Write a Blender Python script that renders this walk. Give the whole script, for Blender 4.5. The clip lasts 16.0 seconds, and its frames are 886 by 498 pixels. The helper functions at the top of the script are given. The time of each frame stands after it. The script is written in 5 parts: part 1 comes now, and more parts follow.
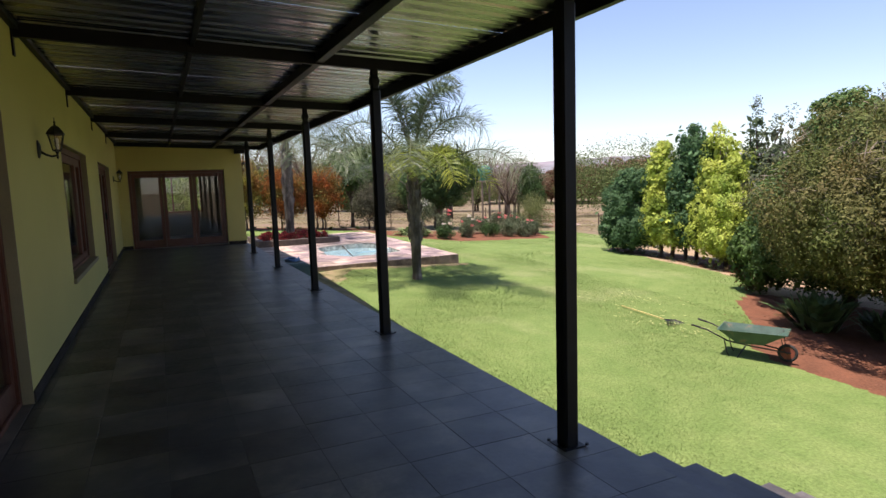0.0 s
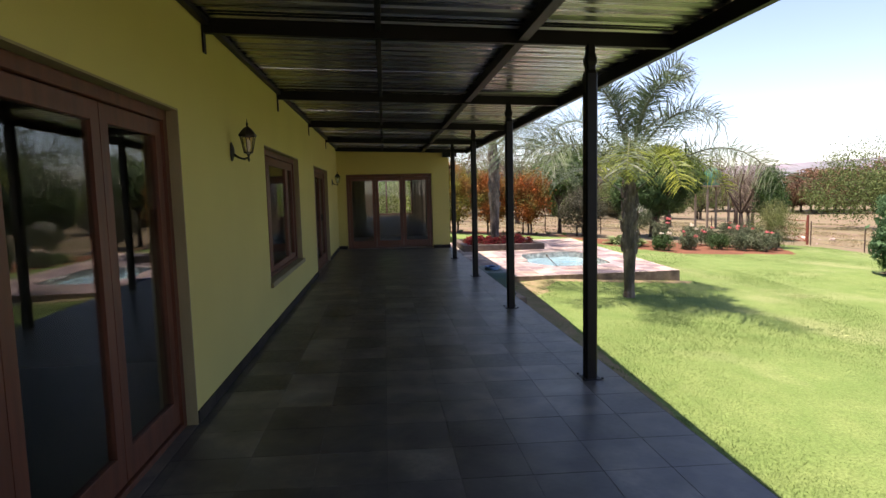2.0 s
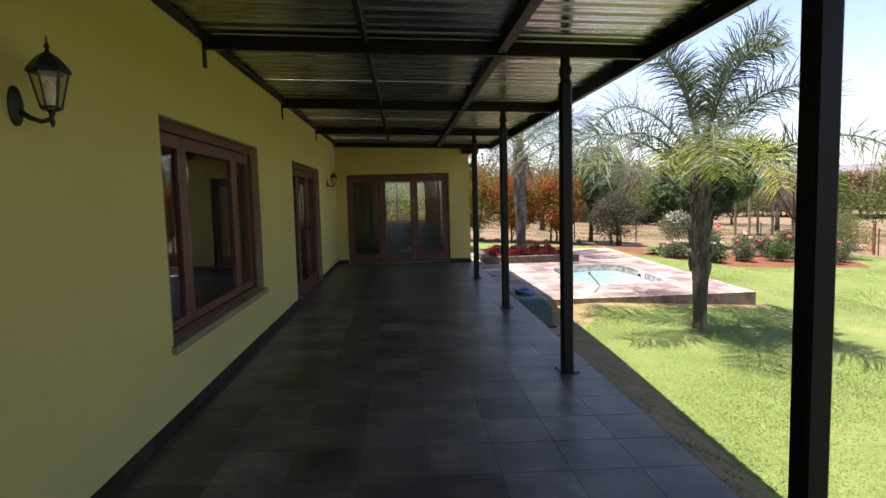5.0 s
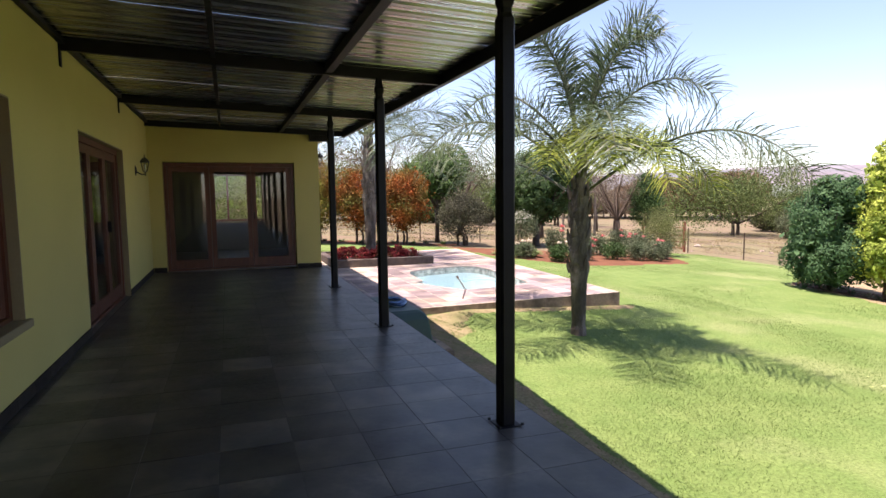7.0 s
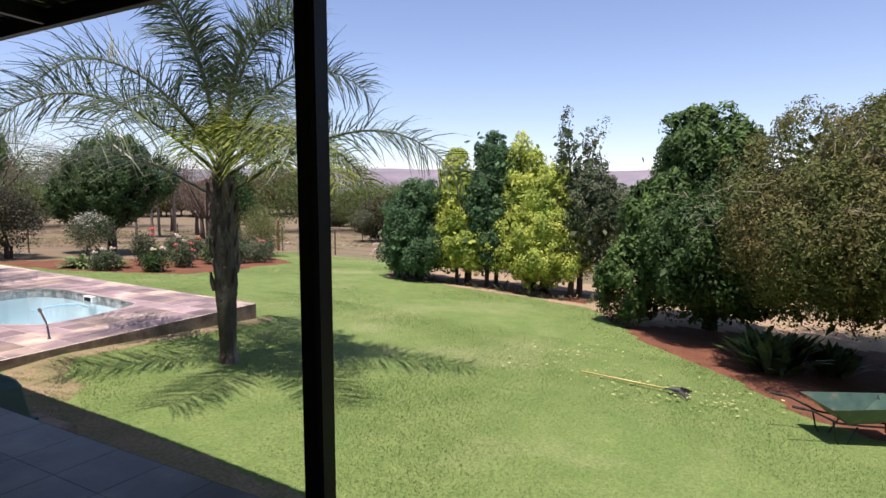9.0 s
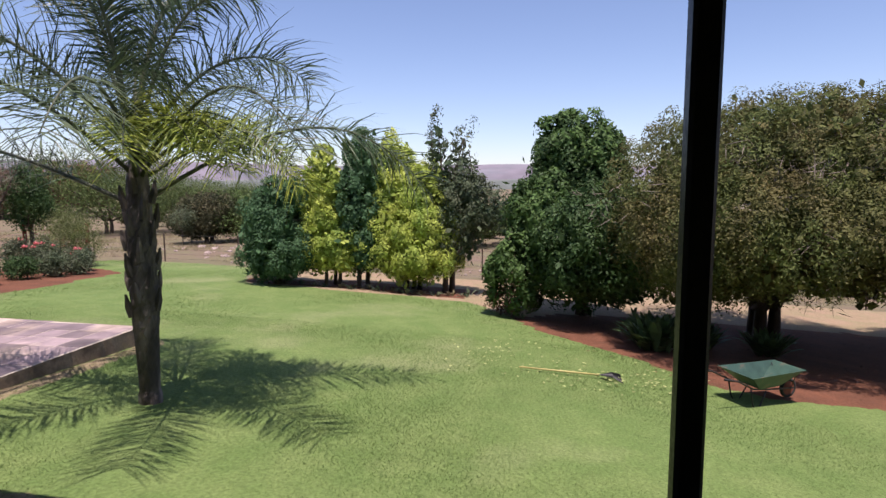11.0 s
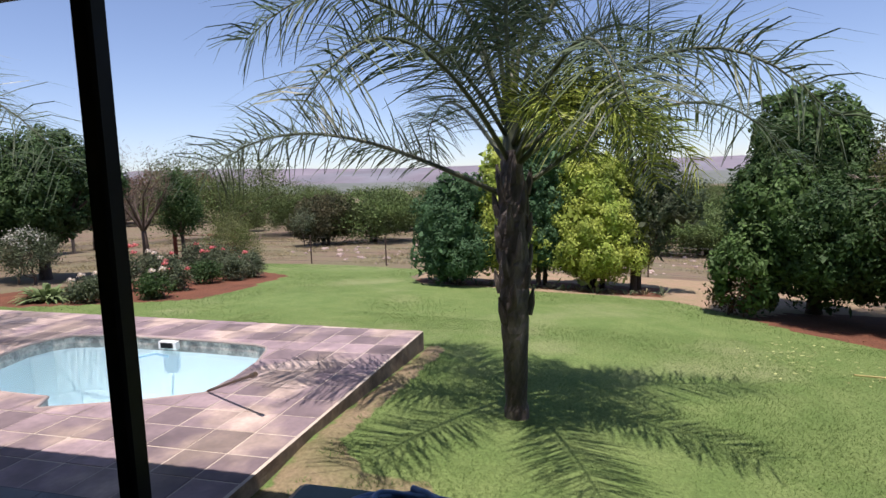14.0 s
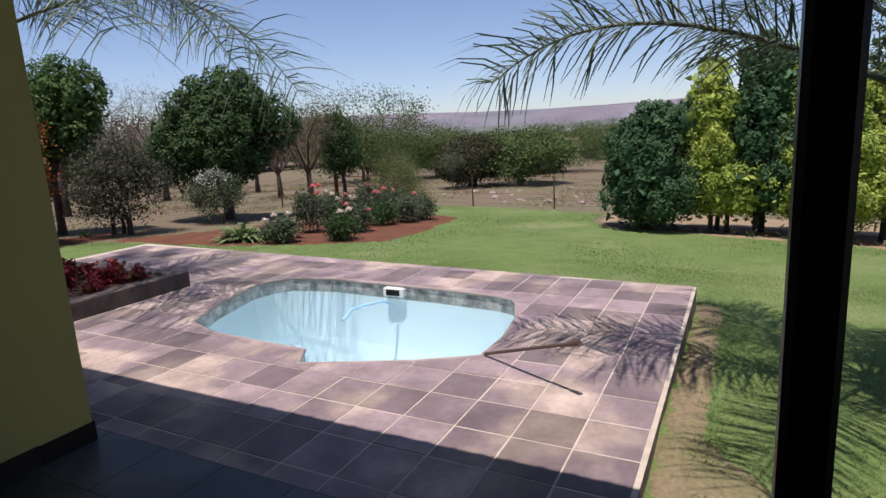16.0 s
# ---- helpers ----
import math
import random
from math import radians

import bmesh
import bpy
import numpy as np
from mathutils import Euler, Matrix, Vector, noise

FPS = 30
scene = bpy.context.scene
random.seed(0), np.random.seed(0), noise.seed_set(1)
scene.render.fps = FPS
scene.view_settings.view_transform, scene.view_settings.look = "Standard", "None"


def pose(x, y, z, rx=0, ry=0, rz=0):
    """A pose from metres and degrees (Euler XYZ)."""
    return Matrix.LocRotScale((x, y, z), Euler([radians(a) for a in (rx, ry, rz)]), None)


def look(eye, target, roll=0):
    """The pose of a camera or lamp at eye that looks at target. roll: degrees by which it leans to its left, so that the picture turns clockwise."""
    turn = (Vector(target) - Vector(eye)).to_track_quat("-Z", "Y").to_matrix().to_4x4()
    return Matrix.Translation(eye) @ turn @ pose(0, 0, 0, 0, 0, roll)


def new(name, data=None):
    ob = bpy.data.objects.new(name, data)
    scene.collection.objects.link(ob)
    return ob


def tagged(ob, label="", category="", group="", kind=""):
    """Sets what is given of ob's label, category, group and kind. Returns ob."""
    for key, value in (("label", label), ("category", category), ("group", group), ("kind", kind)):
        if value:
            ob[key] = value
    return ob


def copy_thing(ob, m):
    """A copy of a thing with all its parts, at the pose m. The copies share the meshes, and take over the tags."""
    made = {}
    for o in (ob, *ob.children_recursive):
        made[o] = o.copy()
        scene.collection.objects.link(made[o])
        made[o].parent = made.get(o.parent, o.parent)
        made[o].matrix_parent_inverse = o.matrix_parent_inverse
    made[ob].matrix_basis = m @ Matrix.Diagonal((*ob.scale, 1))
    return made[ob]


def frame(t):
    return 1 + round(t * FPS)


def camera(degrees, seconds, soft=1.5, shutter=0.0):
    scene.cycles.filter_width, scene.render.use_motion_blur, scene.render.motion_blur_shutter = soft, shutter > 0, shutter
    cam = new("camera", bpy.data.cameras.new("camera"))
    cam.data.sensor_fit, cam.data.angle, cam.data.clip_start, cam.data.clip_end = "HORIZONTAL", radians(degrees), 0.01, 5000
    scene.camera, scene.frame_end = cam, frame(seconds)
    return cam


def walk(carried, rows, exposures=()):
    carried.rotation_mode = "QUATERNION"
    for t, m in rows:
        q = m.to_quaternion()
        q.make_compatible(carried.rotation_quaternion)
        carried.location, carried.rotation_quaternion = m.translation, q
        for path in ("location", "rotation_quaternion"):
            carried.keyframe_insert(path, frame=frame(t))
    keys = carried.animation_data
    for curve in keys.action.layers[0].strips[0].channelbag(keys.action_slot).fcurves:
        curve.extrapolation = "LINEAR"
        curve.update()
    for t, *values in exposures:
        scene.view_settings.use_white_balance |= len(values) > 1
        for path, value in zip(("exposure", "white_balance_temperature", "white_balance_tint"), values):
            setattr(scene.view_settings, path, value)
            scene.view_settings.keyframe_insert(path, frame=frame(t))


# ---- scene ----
cam = camera(74.8, 16.0)
PATH = [
    (0, (0.928, -5.658, 1.499), (1.797, -3.871, 1.274), -1.9),
    (0.5, (0.971, -5.485, 1.499), (1.642, -3.612, 1.288), -1.7),
    (1, (1.068, -5.254, 1.488), (1.556, -3.325, 1.284), -1.8),
    (1.5, (1.207, -4.943, 1.526), (1.504, -2.976, 1.325), -1.7),
    (2, (1.303, -4.596, 1.52), (1.499, -2.615, 1.328), -1.4),
    (2.5, (1.413, -4.222, 1.541), (1.567, -2.237, 1.353), -1.5),
    (3, (1.498, -3.779, 1.561), (1.631, -1.791, 1.385), -1.3),
    (3.5, (1.548, -3.325, 1.552), (1.665, -1.336, 1.382), -1.4),
    (4, (1.584, -2.869, 1.54), (1.698, -0.88, 1.367), -1.5),
    (6.5, (1.435, -0.549, 1.417), (1.832, 1.402, 1.234), -0.8),
    (7, (1.369, -0.18, 1.392), (2.06, 1.688, 1.21), -0.7),
    (7.5, (1.351, 0.302, 1.388), (2.349, 2.025, 1.203), -0.6),
    (8, (1.306, 0.697, 1.457), (2.593, 2.216, 1.261), -0.6),
    (8.5, (1.336, 1.134, 1.473), (2.89, 2.376, 1.269), -0.1),
    (9, (1.271, 1.549, 1.464), (3.017, 2.503, 1.262), 0.0),
    (9.2, (1.224, 1.723, 1.477), (3.03, 2.558, 1.276), -0.0),
    (11.3, (0.864, 3.892, 1.575), (2.827, 4.206, 1.353), -0.4),
    (11.5, (0.828, 4.13, 1.565), (2.792, 4.439, 1.345), -0.6),
    (12, (0.789, 4.792, 1.646), (2.754, 5.09, 1.416), -0.9),
    (12.5, (0.842, 5.426, 1.571), (2.807, 5.723, 1.347), -1.0),
    (13, (0.88, 6.031, 1.558), (2.841, 6.355, 1.333), -1.2),
    (13.5, (0.902, 6.563, 1.537), (2.85, 6.962, 1.313), -1.5),
    (14, (0.999, 7.136, 1.487), (2.916, 7.665, 1.267), -2.0),
    (14.5, (0.988, 7.646, 1.515), (2.864, 8.305, 1.299), -2.0),
    (15.5, (1.243, 8.764, 1.467), (3.053, 9.58, 1.223), -2.4),
    (16, (1.645, 9.225, 1.324), (3.383, 10.134, 0.933), -3.2),
]
walk(cam, [(t, look(eye, target, roll)) for t, eye, target, roll in PATH], [
    (0, 0.9, 7000, 23), (1.5, 1.2, 7300, 25), (3.5, 1.42, 7400, 25), (6.5, 1.42, 7300, 26), (7.5, 1.15, 7000, 25), (8.5, 0.72, 6800, 25), (9.5, 0.52, 6700, 26),
    (12.5, 0.42, 6500, 27), (13.5, 0.38, 6500, 25), (15.5, 0.12, 6400, 22), (16, 0.04, 6400, 22)])

# ---- shared numbers ----
POST_X, POST_Y = 2.96, [-9.09, -6.06, -3.03, 0.0, 3.03, 6.06, 9.09]
EDGE, END_Y, END_X, DECK_Z = 3.24, 12.0, 3.16, -0.62
POST_XS = [2.98, 2.98, 2.98, 2.972, 2.966, 2.96, 2.935]
SLOPE = 0.0175  # fall of the veranda floor away from the wall
SUN_TO = Vector((-0.255, -0.05, 1.0)).normalized()


def ground_z(x, y):
    """Height of the ground: it falls gently away from the house."""
    xx = np.where(x > 22, 22 + 20 * np.tanh((x - 22) / 20), np.maximum(x, -2))
    bank = 0.11 * np.exp(-((y - 9.55) / 0.35) ** 2) * np.clip((x - 4.6) / 0.8, 0, 1) * np.clip((9.6 - x) / 0.4, 0, 1)
    return -0.989 - 0.057 * xx + 0.928 * np.tanh(y / 16) + bank


def gz(x, y):
    return float(ground_z(np.array(float(x)), np.array(float(y))))


# ---- world and sun ----
world = bpy.data.worlds.new("sky_world")
scene.world = world
world.use_nodes = True
wn = world.node_tree
sky = wn.nodes.new("ShaderNodeTexSky")
sky.sky_type, sky.sun_disc = "NISHITA", False
sky.sun_elevation, sky.sun_rotation = math.asin(SUN_TO.z), math.atan2(SUN_TO.x, SUN_TO.y)
sky.altitude, sky.air_density, sky.dust_density, sky.ozone_density = 1200, 1.0, 1.3, 2.2
wn.nodes["Background"].inputs[1].default_value = 0.125
wn.links.new(sky.outputs[0], wn.nodes["Background"].inputs[0])
sun = new("sun", bpy.data.lights.new("sun", "SUN"))
sun.data.energy, sun.data.angle, sun.data.color = 5.0, radians(0.53), (1.0, 0.955, 0.89)
sun.matrix_world = look(tuple(SUN_TO * 30), (0, 0, 0))


# ---- materials ----
def mat(name, base=(0.5, 0.5, 0.5), rough=0.7, metal=0.0, noise_scale=8.0, vary=0.25, fine=60.0, bump=0.15, bump_dist=0.01,
        island=0.0, obj_rand=0.0, second=None, second_scale=1.2, second_cut=(0.45, 0.62), spec=0.5, stretch=(1, 1, 1), trans=0.0, placed=False):
    m = bpy.data.materials.new(name)
    m.use_nodes = True
    nt = m.node_tree
    N, L = nt.nodes, nt.links
    b = N["Principled BSDF"]
    b.inputs["Roughness"].default_value, b.inputs["Metallic"].default_value = rough, metal
    b.inputs["Specular IOR Level"].default_value = spec
    tc = N.new("ShaderNodeTexCoord")
    geo = N.new("ShaderNodeNewGeometry")
    mp = N.new("ShaderNodeMapping")
    mp.inputs["Scale"].default_value = stretch
    L.new(geo.outputs["Position"] if obj_rand < 0 or placed else tc.outputs["Object"], mp.inputs[0])

    def tex(scale, detail=4.0):
        n = N.new("ShaderNodeTexNoise")
        n.inputs["Scale"].default_value, n.inputs["Detail"].default_value = scale, detail
        L.new(mp.outputs[0], n.inputs["Vector"])
        return n.outputs["Fac"]

    def ramp(fac, lo, hi, a, c):
        r = N.new("ShaderNodeMapRange")
        L.new(fac, r.inputs[0])
        r.inputs[1].default_value, r.inputs[2].default_value, r.inputs[3].default_value, r.inputs[4].default_value = lo, hi, a, c
        return r.outputs[0]

    def mul(x, y):
        n = N.new("ShaderNodeMath")
        n.operation = "MULTIPLY"
        L.new(x, n.inputs[0]), L.new(y, n.inputs[1])
        return n.outputs[0]

    big, small = tex(noise_scale), tex(fine, 6.0)
    val = mul(ramp(big, 0.3, 0.7, 1 - vary, 1 + vary), ramp(small, 0.3, 0.7, 1 - vary * 0.5, 1 + vary * 0.5))
    if island:
        val = mul(val, ramp(geo.outputs["Random Per Island"], 0, 1, 1 - island, 1 + island))
    if obj_rand > 0:
        oi = N.new("ShaderNodeObjectInfo")
        val = mul(val, ramp(oi.outputs["Random"], 0, 1, 1 - obj_rand, 1 + obj_rand))
    col = N.new("ShaderNodeMix")
    col.data_type = "RGBA"
    col.inputs[6].default_value = (*base, 1)
    col.inputs[7].default_value = (*(second or base), 1)
    if second:
        L.new(ramp(tex(second_scale), second_cut[0], second_cut[1], 0, 1), col.inputs[0])
    else:
        col.inputs[0].default_value = 0
    sc = N.new("ShaderNodeVectorMath")
    sc.operation = "SCALE"
    L.new(col.outputs[2], sc.inputs[0]), L.new(val, sc.inputs["Scale"])
    L.new(sc.outputs[0], b.inputs["Base Color"])
    rr = ramp(small, 0.3, 0.7, max(0.02, rough - 0.08), min(1, rough + 0.08))
    L.new(rr, b.inputs["Roughness"])
    if bump:
        bp = N.new("ShaderNodeBump")
        bp.inputs["Strength"].default_value, bp.inputs["Distance"].default_value = bump, bump_dist
        L.new(small, bp.inputs["Height"])
        L.new(bp.outputs[0], b.inputs["Normal"])
    if trans:
        out = N["Material Output"]
        t = N.new("ShaderNodeBsdfTranslucent")
        L.new(sc.outputs[0], t.inputs[0])
        mx = N.new("ShaderNodeMixShader")
        mx.inputs[0].default_value = trans
        L.new(b.outputs[0], mx.inputs[1]), L.new(t.outputs[0], mx.inputs[2])
        L.new(mx.outputs[0], out.inputs[0])
    return m


def leaf(name, base, second=None, island=0.35, rough=0.7, trans=0.25):
    return mat(name, base, rough, vary=0.2, noise_scale=1.5, fine=25, bump=0, island=island, second=second, second_scale=1.1,
               second_cut=(0.4, 0.65), trans=trans, spec=0.2)


def schlick(N, L, normal=None):
    """Gloss that grows towards grazing, the same on both faces."""
    lw, pw, sc = N.new("ShaderNodeLayerWeight"), N.new("ShaderNodeMath"), N.new("ShaderNodeMath")
    lw.inputs[0].default_value = 0.5
    pw.operation, pw.inputs[1].default_value = "POWER", 5.0
    sc.operation, sc.inputs[1].default_value, sc.inputs[2].default_value = "MULTIPLY_ADD", 0.75, 0.025
    if normal:
        L.new(normal, lw.inputs["Normal"])
    L.new(lw.outputs["Facing"], pw.inputs[0]), L.new(pw.outputs[0], sc.inputs[0])
    return sc.outputs[0]


def glass_mat(name, tint=(1, 1, 1), glossy=0.04):
    m = bpy.data.materials.new(name)
    m.use_nodes = True
    N, L = m.node_tree.nodes, m.node_tree.links
    N.remove(N["Principled BSDF"])
    fr = schlick(N, L)
    tr, gl, mx = N.new("ShaderNodeBsdfTransparent"), N.new("ShaderNodeBsdfGlossy"), N.new("ShaderNodeMixShader")
    tr.inputs[0].default_value = (*tint, 1)
    gl.inputs["Roughness"].default_value = 0.01
    ad = N.new("ShaderNodeMath")
    ad.operation, ad.use_clamp = "ADD", True
    ad.inputs[1].default_value = glossy
    L.new(fr, ad.inputs[0]), L.new(ad.outputs[0], mx.inputs[0])
    L.new(tr.outputs[0], mx.inputs[1]), L.new(gl.outputs[0], mx.inputs[2])
    L.new(mx.outputs[0], N["Material Output"].inputs[0])
    return m


M_PLASTER = mat("yellow_plaster", (0.60, 0.51, 0.175), 0.85, noise_scale=0.7, vary=0.05, fine=90, bump=0.25, bump_dist=0.004, obj_rand=-1)
M_REVEAL = mat("brown_reveal_plaster", (0.30, 0.24, 0.13), 0.85, noise_scale=2, vary=0.12, fine=80, bump=0.2, bump_dist=0.003)
# base colour darkened so that the rooms look dim behind the glass
M_INNER = mat("dimmed_inner_wall", (0.20, 0.18, 0.15), 0.85, noise_scale=1, vary=0.06, fine=60, bump=0.1)
M_WOOD = mat("red_meranti_wood", (0.125, 0.038, 0.019), 0.42, noise_scale=3, vary=0.25, fine=24, bump=0.1, bump_dist=0.002, stretch=(6, 6, 0.7))
M_WOODH = mat("red_meranti_rail", (0.17, 0.052, 0.027), 0.42, noise_scale=3, vary=0.25, fine=24, bump=0.1, bump_dist=0.002, stretch=(1, 1, 8))
M_GLASS = glass_mat("window_glass", (0.90, 0.92, 0.89), 0.03)
M_STEEL = mat("black_painted_steel", (0.009, 0.009, 0.010), 0.45, noise_scale=4, vary=0.3, fine=70, bump=0.08, bump_dist=0.002, spec=0.2)
M_IRON = mat("black_cast_iron", (0.02, 0.018, 0.016), 0.5, noise_scale=8, vary=0.3, bump=0.2, bump_dist=0.002)
M_SLATE = mat("dark_slate_tile", (0.071, 0.066, 0.063), 0.38, noise_scale=2.2, vary=0.4, fine=30, bump=0.22, bump_dist=0.004, obj_rand=0.42,
              island=0.12, second=(0.120, 0.108, 0.088), second_scale=2.6, placed=True)
M_GROUT = mat("dark_grout", (0.075, 0.071, 0.066), 0.6, bump=0.1)
M_SKIRT = mat("slate_skirting", (0.034, 0.027, 0.022), 0.8, spec=0.2, vary=0.3, noise_scale=4, obj_rand=0.25)
M_DECK = mat("weathered_deck_slate", (0.345, 0.268, 0.218), 0.75, noise_scale=3.0, vary=0.25, fine=22, bump=0.25, bump_dist=0.004, obj_rand=0.42,
             island=0.18, second=(0.205, 0.155, 0.155), second_scale=1.1, second_cut=(0.42, 0.52), placed=True)
M_MORTAR = mat("pale_mortar", (0.50, 0.43, 0.34), 0.95, vary=0.15, bump=0.3)
M_CONC = mat("rough_concrete_edge", (0.26, 0.20, 0.14), 0.95, noise_scale=2.5, vary=0.3, fine=25, bump=0.5, bump_dist=0.01, second=(0.15, 0.11, 0.08), second_scale=4)
M_SHEET = mat("galvanised_sheet", (0.42, 0.415, 0.38), 0.26, metal=1.0, noise_scale=0.8, vary=0.15, fine=1.0, bump=0.35, bump_dist=0.012, obj_rand=0.08, placed=True, stretch=(0.22, 9, 1))
M_SHELL = mat("pool_marbelite", (0.74, 0.86, 0.87), 0.6, noise_scale=0.6, vary=0.06, fine=30, bump=0.05)
M_BAND = mat("pool_mosaic_band", (0.27, 0.27, 0.25), 0.4, noise_scale=6, vary=0.5, fine=30, second=(0.42, 0.40, 0.36), second_scale=7, second_cut=(0.45, 0.55))
M_COPE = mat("pool_coping", (0.33, 0.27, 0.24), 0.8, noise_scale=3, vary=0.2)
M_BARK = mat("grey_palm_bark", (0.085, 0.070, 0.058), 0.9, noise_scale=5, vary=0.4, fine=30, bump=0.7, bump_dist=0.02, stretch=(1, 1, 0.35), second=(0.18, 0.15, 0.125), second_scale=6)
M_BARK2 = mat("brown_tree_bark", (0.075, 0.052, 0.038), 0.9, noise_scale=6, vary=0.4, fine=30, bump=0.6, bump_dist=0.02, stretch=(1, 1, 0.3))
M_TWIG = mat("pale_dry_twig", (0.22, 0.18, 0.14), 0.9, noise_scale=5, vary=0.3, bump=0.2)
M_STALK = mat("green_frond_stalk", (0.075, 0.085, 0.04), 0.55, vary=0.25, bump=0.1)
M_FROND = leaf("palm_leaflet", (0.062, 0.096, 0.048), (0.098, 0.128, 0.066), 0.45, 0.4, 0.15)
M_FRONDY = leaf("yellowing_palm_leaflet", (0.36, 0.40, 0.06), (0.20, 0.26, 0.05), 0.35, 0.45, 0.25)
M_LGOLD = leaf("golden_conifer_leaf", (0.43, 0.49, 0.095), (0.26, 0.36, 0.07), 0.30, 0.6, 0.3)
M_LDARK = leaf("dark_conifer_leaf", (0.055, 0.118, 0.050), (0.075, 0.150, 0.062), 0.25)
M_LGREEN = leaf("glossy_green_leaf", (0.058, 0.112, 0.030), (0.095, 0.165, 0.045), 0.4, 0.6)
M_LDEEP = leaf("deep_green_leaf", (0.044, 0.088, 0.028), (0.064, 0.115, 0.036), 0.28, 0.6)
M_LOLIVE = leaf("olive_brown_leaf", (0.098, 0.124, 0.034), (0.126, 0.108, 0.040), 0.35, 0.7)
M_LGREY = leaf("grey_green_leaf", (0.092, 0.125, 0.066), (0.135, 0.148, 0.088), 0.4)
M_LORANGE = leaf("orange_leaf_and_flower", (0.30, 0.085, 0.022), (0.11, 0.12, 0.03), 0.5)
M_LRED = leaf("red_bedding_flower", (0.30, 0.03, 0.04), (0.05, 0.07, 0.03), 0.6)
M_LPINK = leaf("pink_rose_petal", (0.75, 0.30, 0.28), (0.65, 0.10, 0.10), 0.3)
M_LACACIA = leaf("acacia_leaf", (0.085, 0.125, 0.040), (0.12, 0.15, 0.05), 0.35)
M_LDRY = leaf("dry_twiggy_leaf", (0.15, 0.12, 0.09), (0.20, 0.16, 0.11), 0.4)
M_GRASS = leaf("lawn_blade", (0.114, 0.182, 0.052), (0.165, 0.226, 0.076), 0.25, 0.7, 0.3)
M_STRAW = leaf("dry_grass_blade", (0.28, 0.23, 0.13), (0.20, 0.19, 0.09), 0.35, 0.8, 0.2)
M_CUT = leaf("lawn_clipping", (0.30, 0.33, 0.13), None, 0.4, 0.8, 0.1)
M_ROCK = mat("pinkish_field_stone", (0.36, 0.28, 0.24), 0.9, noise_scale=3, vary=0.3, bump=0.5, bump_dist=0.02, obj_rand=0.3, island=0.3)
M_BIN = mat("dark_green_fibreglass", (0.015, 0.060, 0.045), 0.45, noise_scale=3, vary=0.2, bump=0.1)
M_BARROW = mat("green_painted_tray", (0.040, 0.085, 0.062), 0.4, noise_scale=5, vary=0.25, bump=0.1, second=(0.11, 0.09, 0.06), second_scale=5, second_cut=(0.58, 0.7))
M_TRAYIN = mat("worn_grey_tray", (0.30, 0.33, 0.31), 0.45, metal=0.2, noise_scale=4, vary=0.3)
M_RUBBER = mat("black_rubber", (0.02, 0.02, 0.02), 0.8, bump=0.1)
M_RUST = mat("rusty_red_wheel", (0.20, 0.05, 0.03), 0.8, vary=0.4, bump=0.3)
M_HOSE = mat("blue_pool_hose", (0.10, 0.22, 0.42), 0.4, vary=0.1)
M_WHITE = mat("white_plastic", (0.75, 0.76, 0.74), 0.4, vary=0.05, bump=0.03)
M_POLE = mat("bamboo_pole", (0.42, 0.36, 0.13), 0.6, vary=0.25)
M_TANK = mat("green_plastic_tank", (0.03, 0.22, 0.15), 0.5, vary=0.1)
M_TIMBER = mat("weathered_timber", (0.20, 0.16, 0.12), 0.9, vary=0.3)
# distance haze is mixed into the base colours of hill and valley bush
M_HILL = mat("haze_tinted_hill", (0.175, 0.155, 0.175), 1.0, noise_scale=0.006, vary=0.2, fine=0.03, bump=0, second=(0.15, 0.155, 0.17), second_scale=0.004, obj_rand=-1)
M_VALLEY = mat("haze_tinted_bush", (0.115, 0.13, 0.11), 1.0, noise_scale=0.02, vary=0.25, fine=0.1, bump=0, obj_rand=-1)
M_LAMPGLASS = glass_mat("lantern_glass", (0.85, 0.85, 0.80), 0.05)
M_CFL = mat("white_lamp_bulb", (0.8, 0.79, 0.74), 0.3, vary=0.02, bump=0)


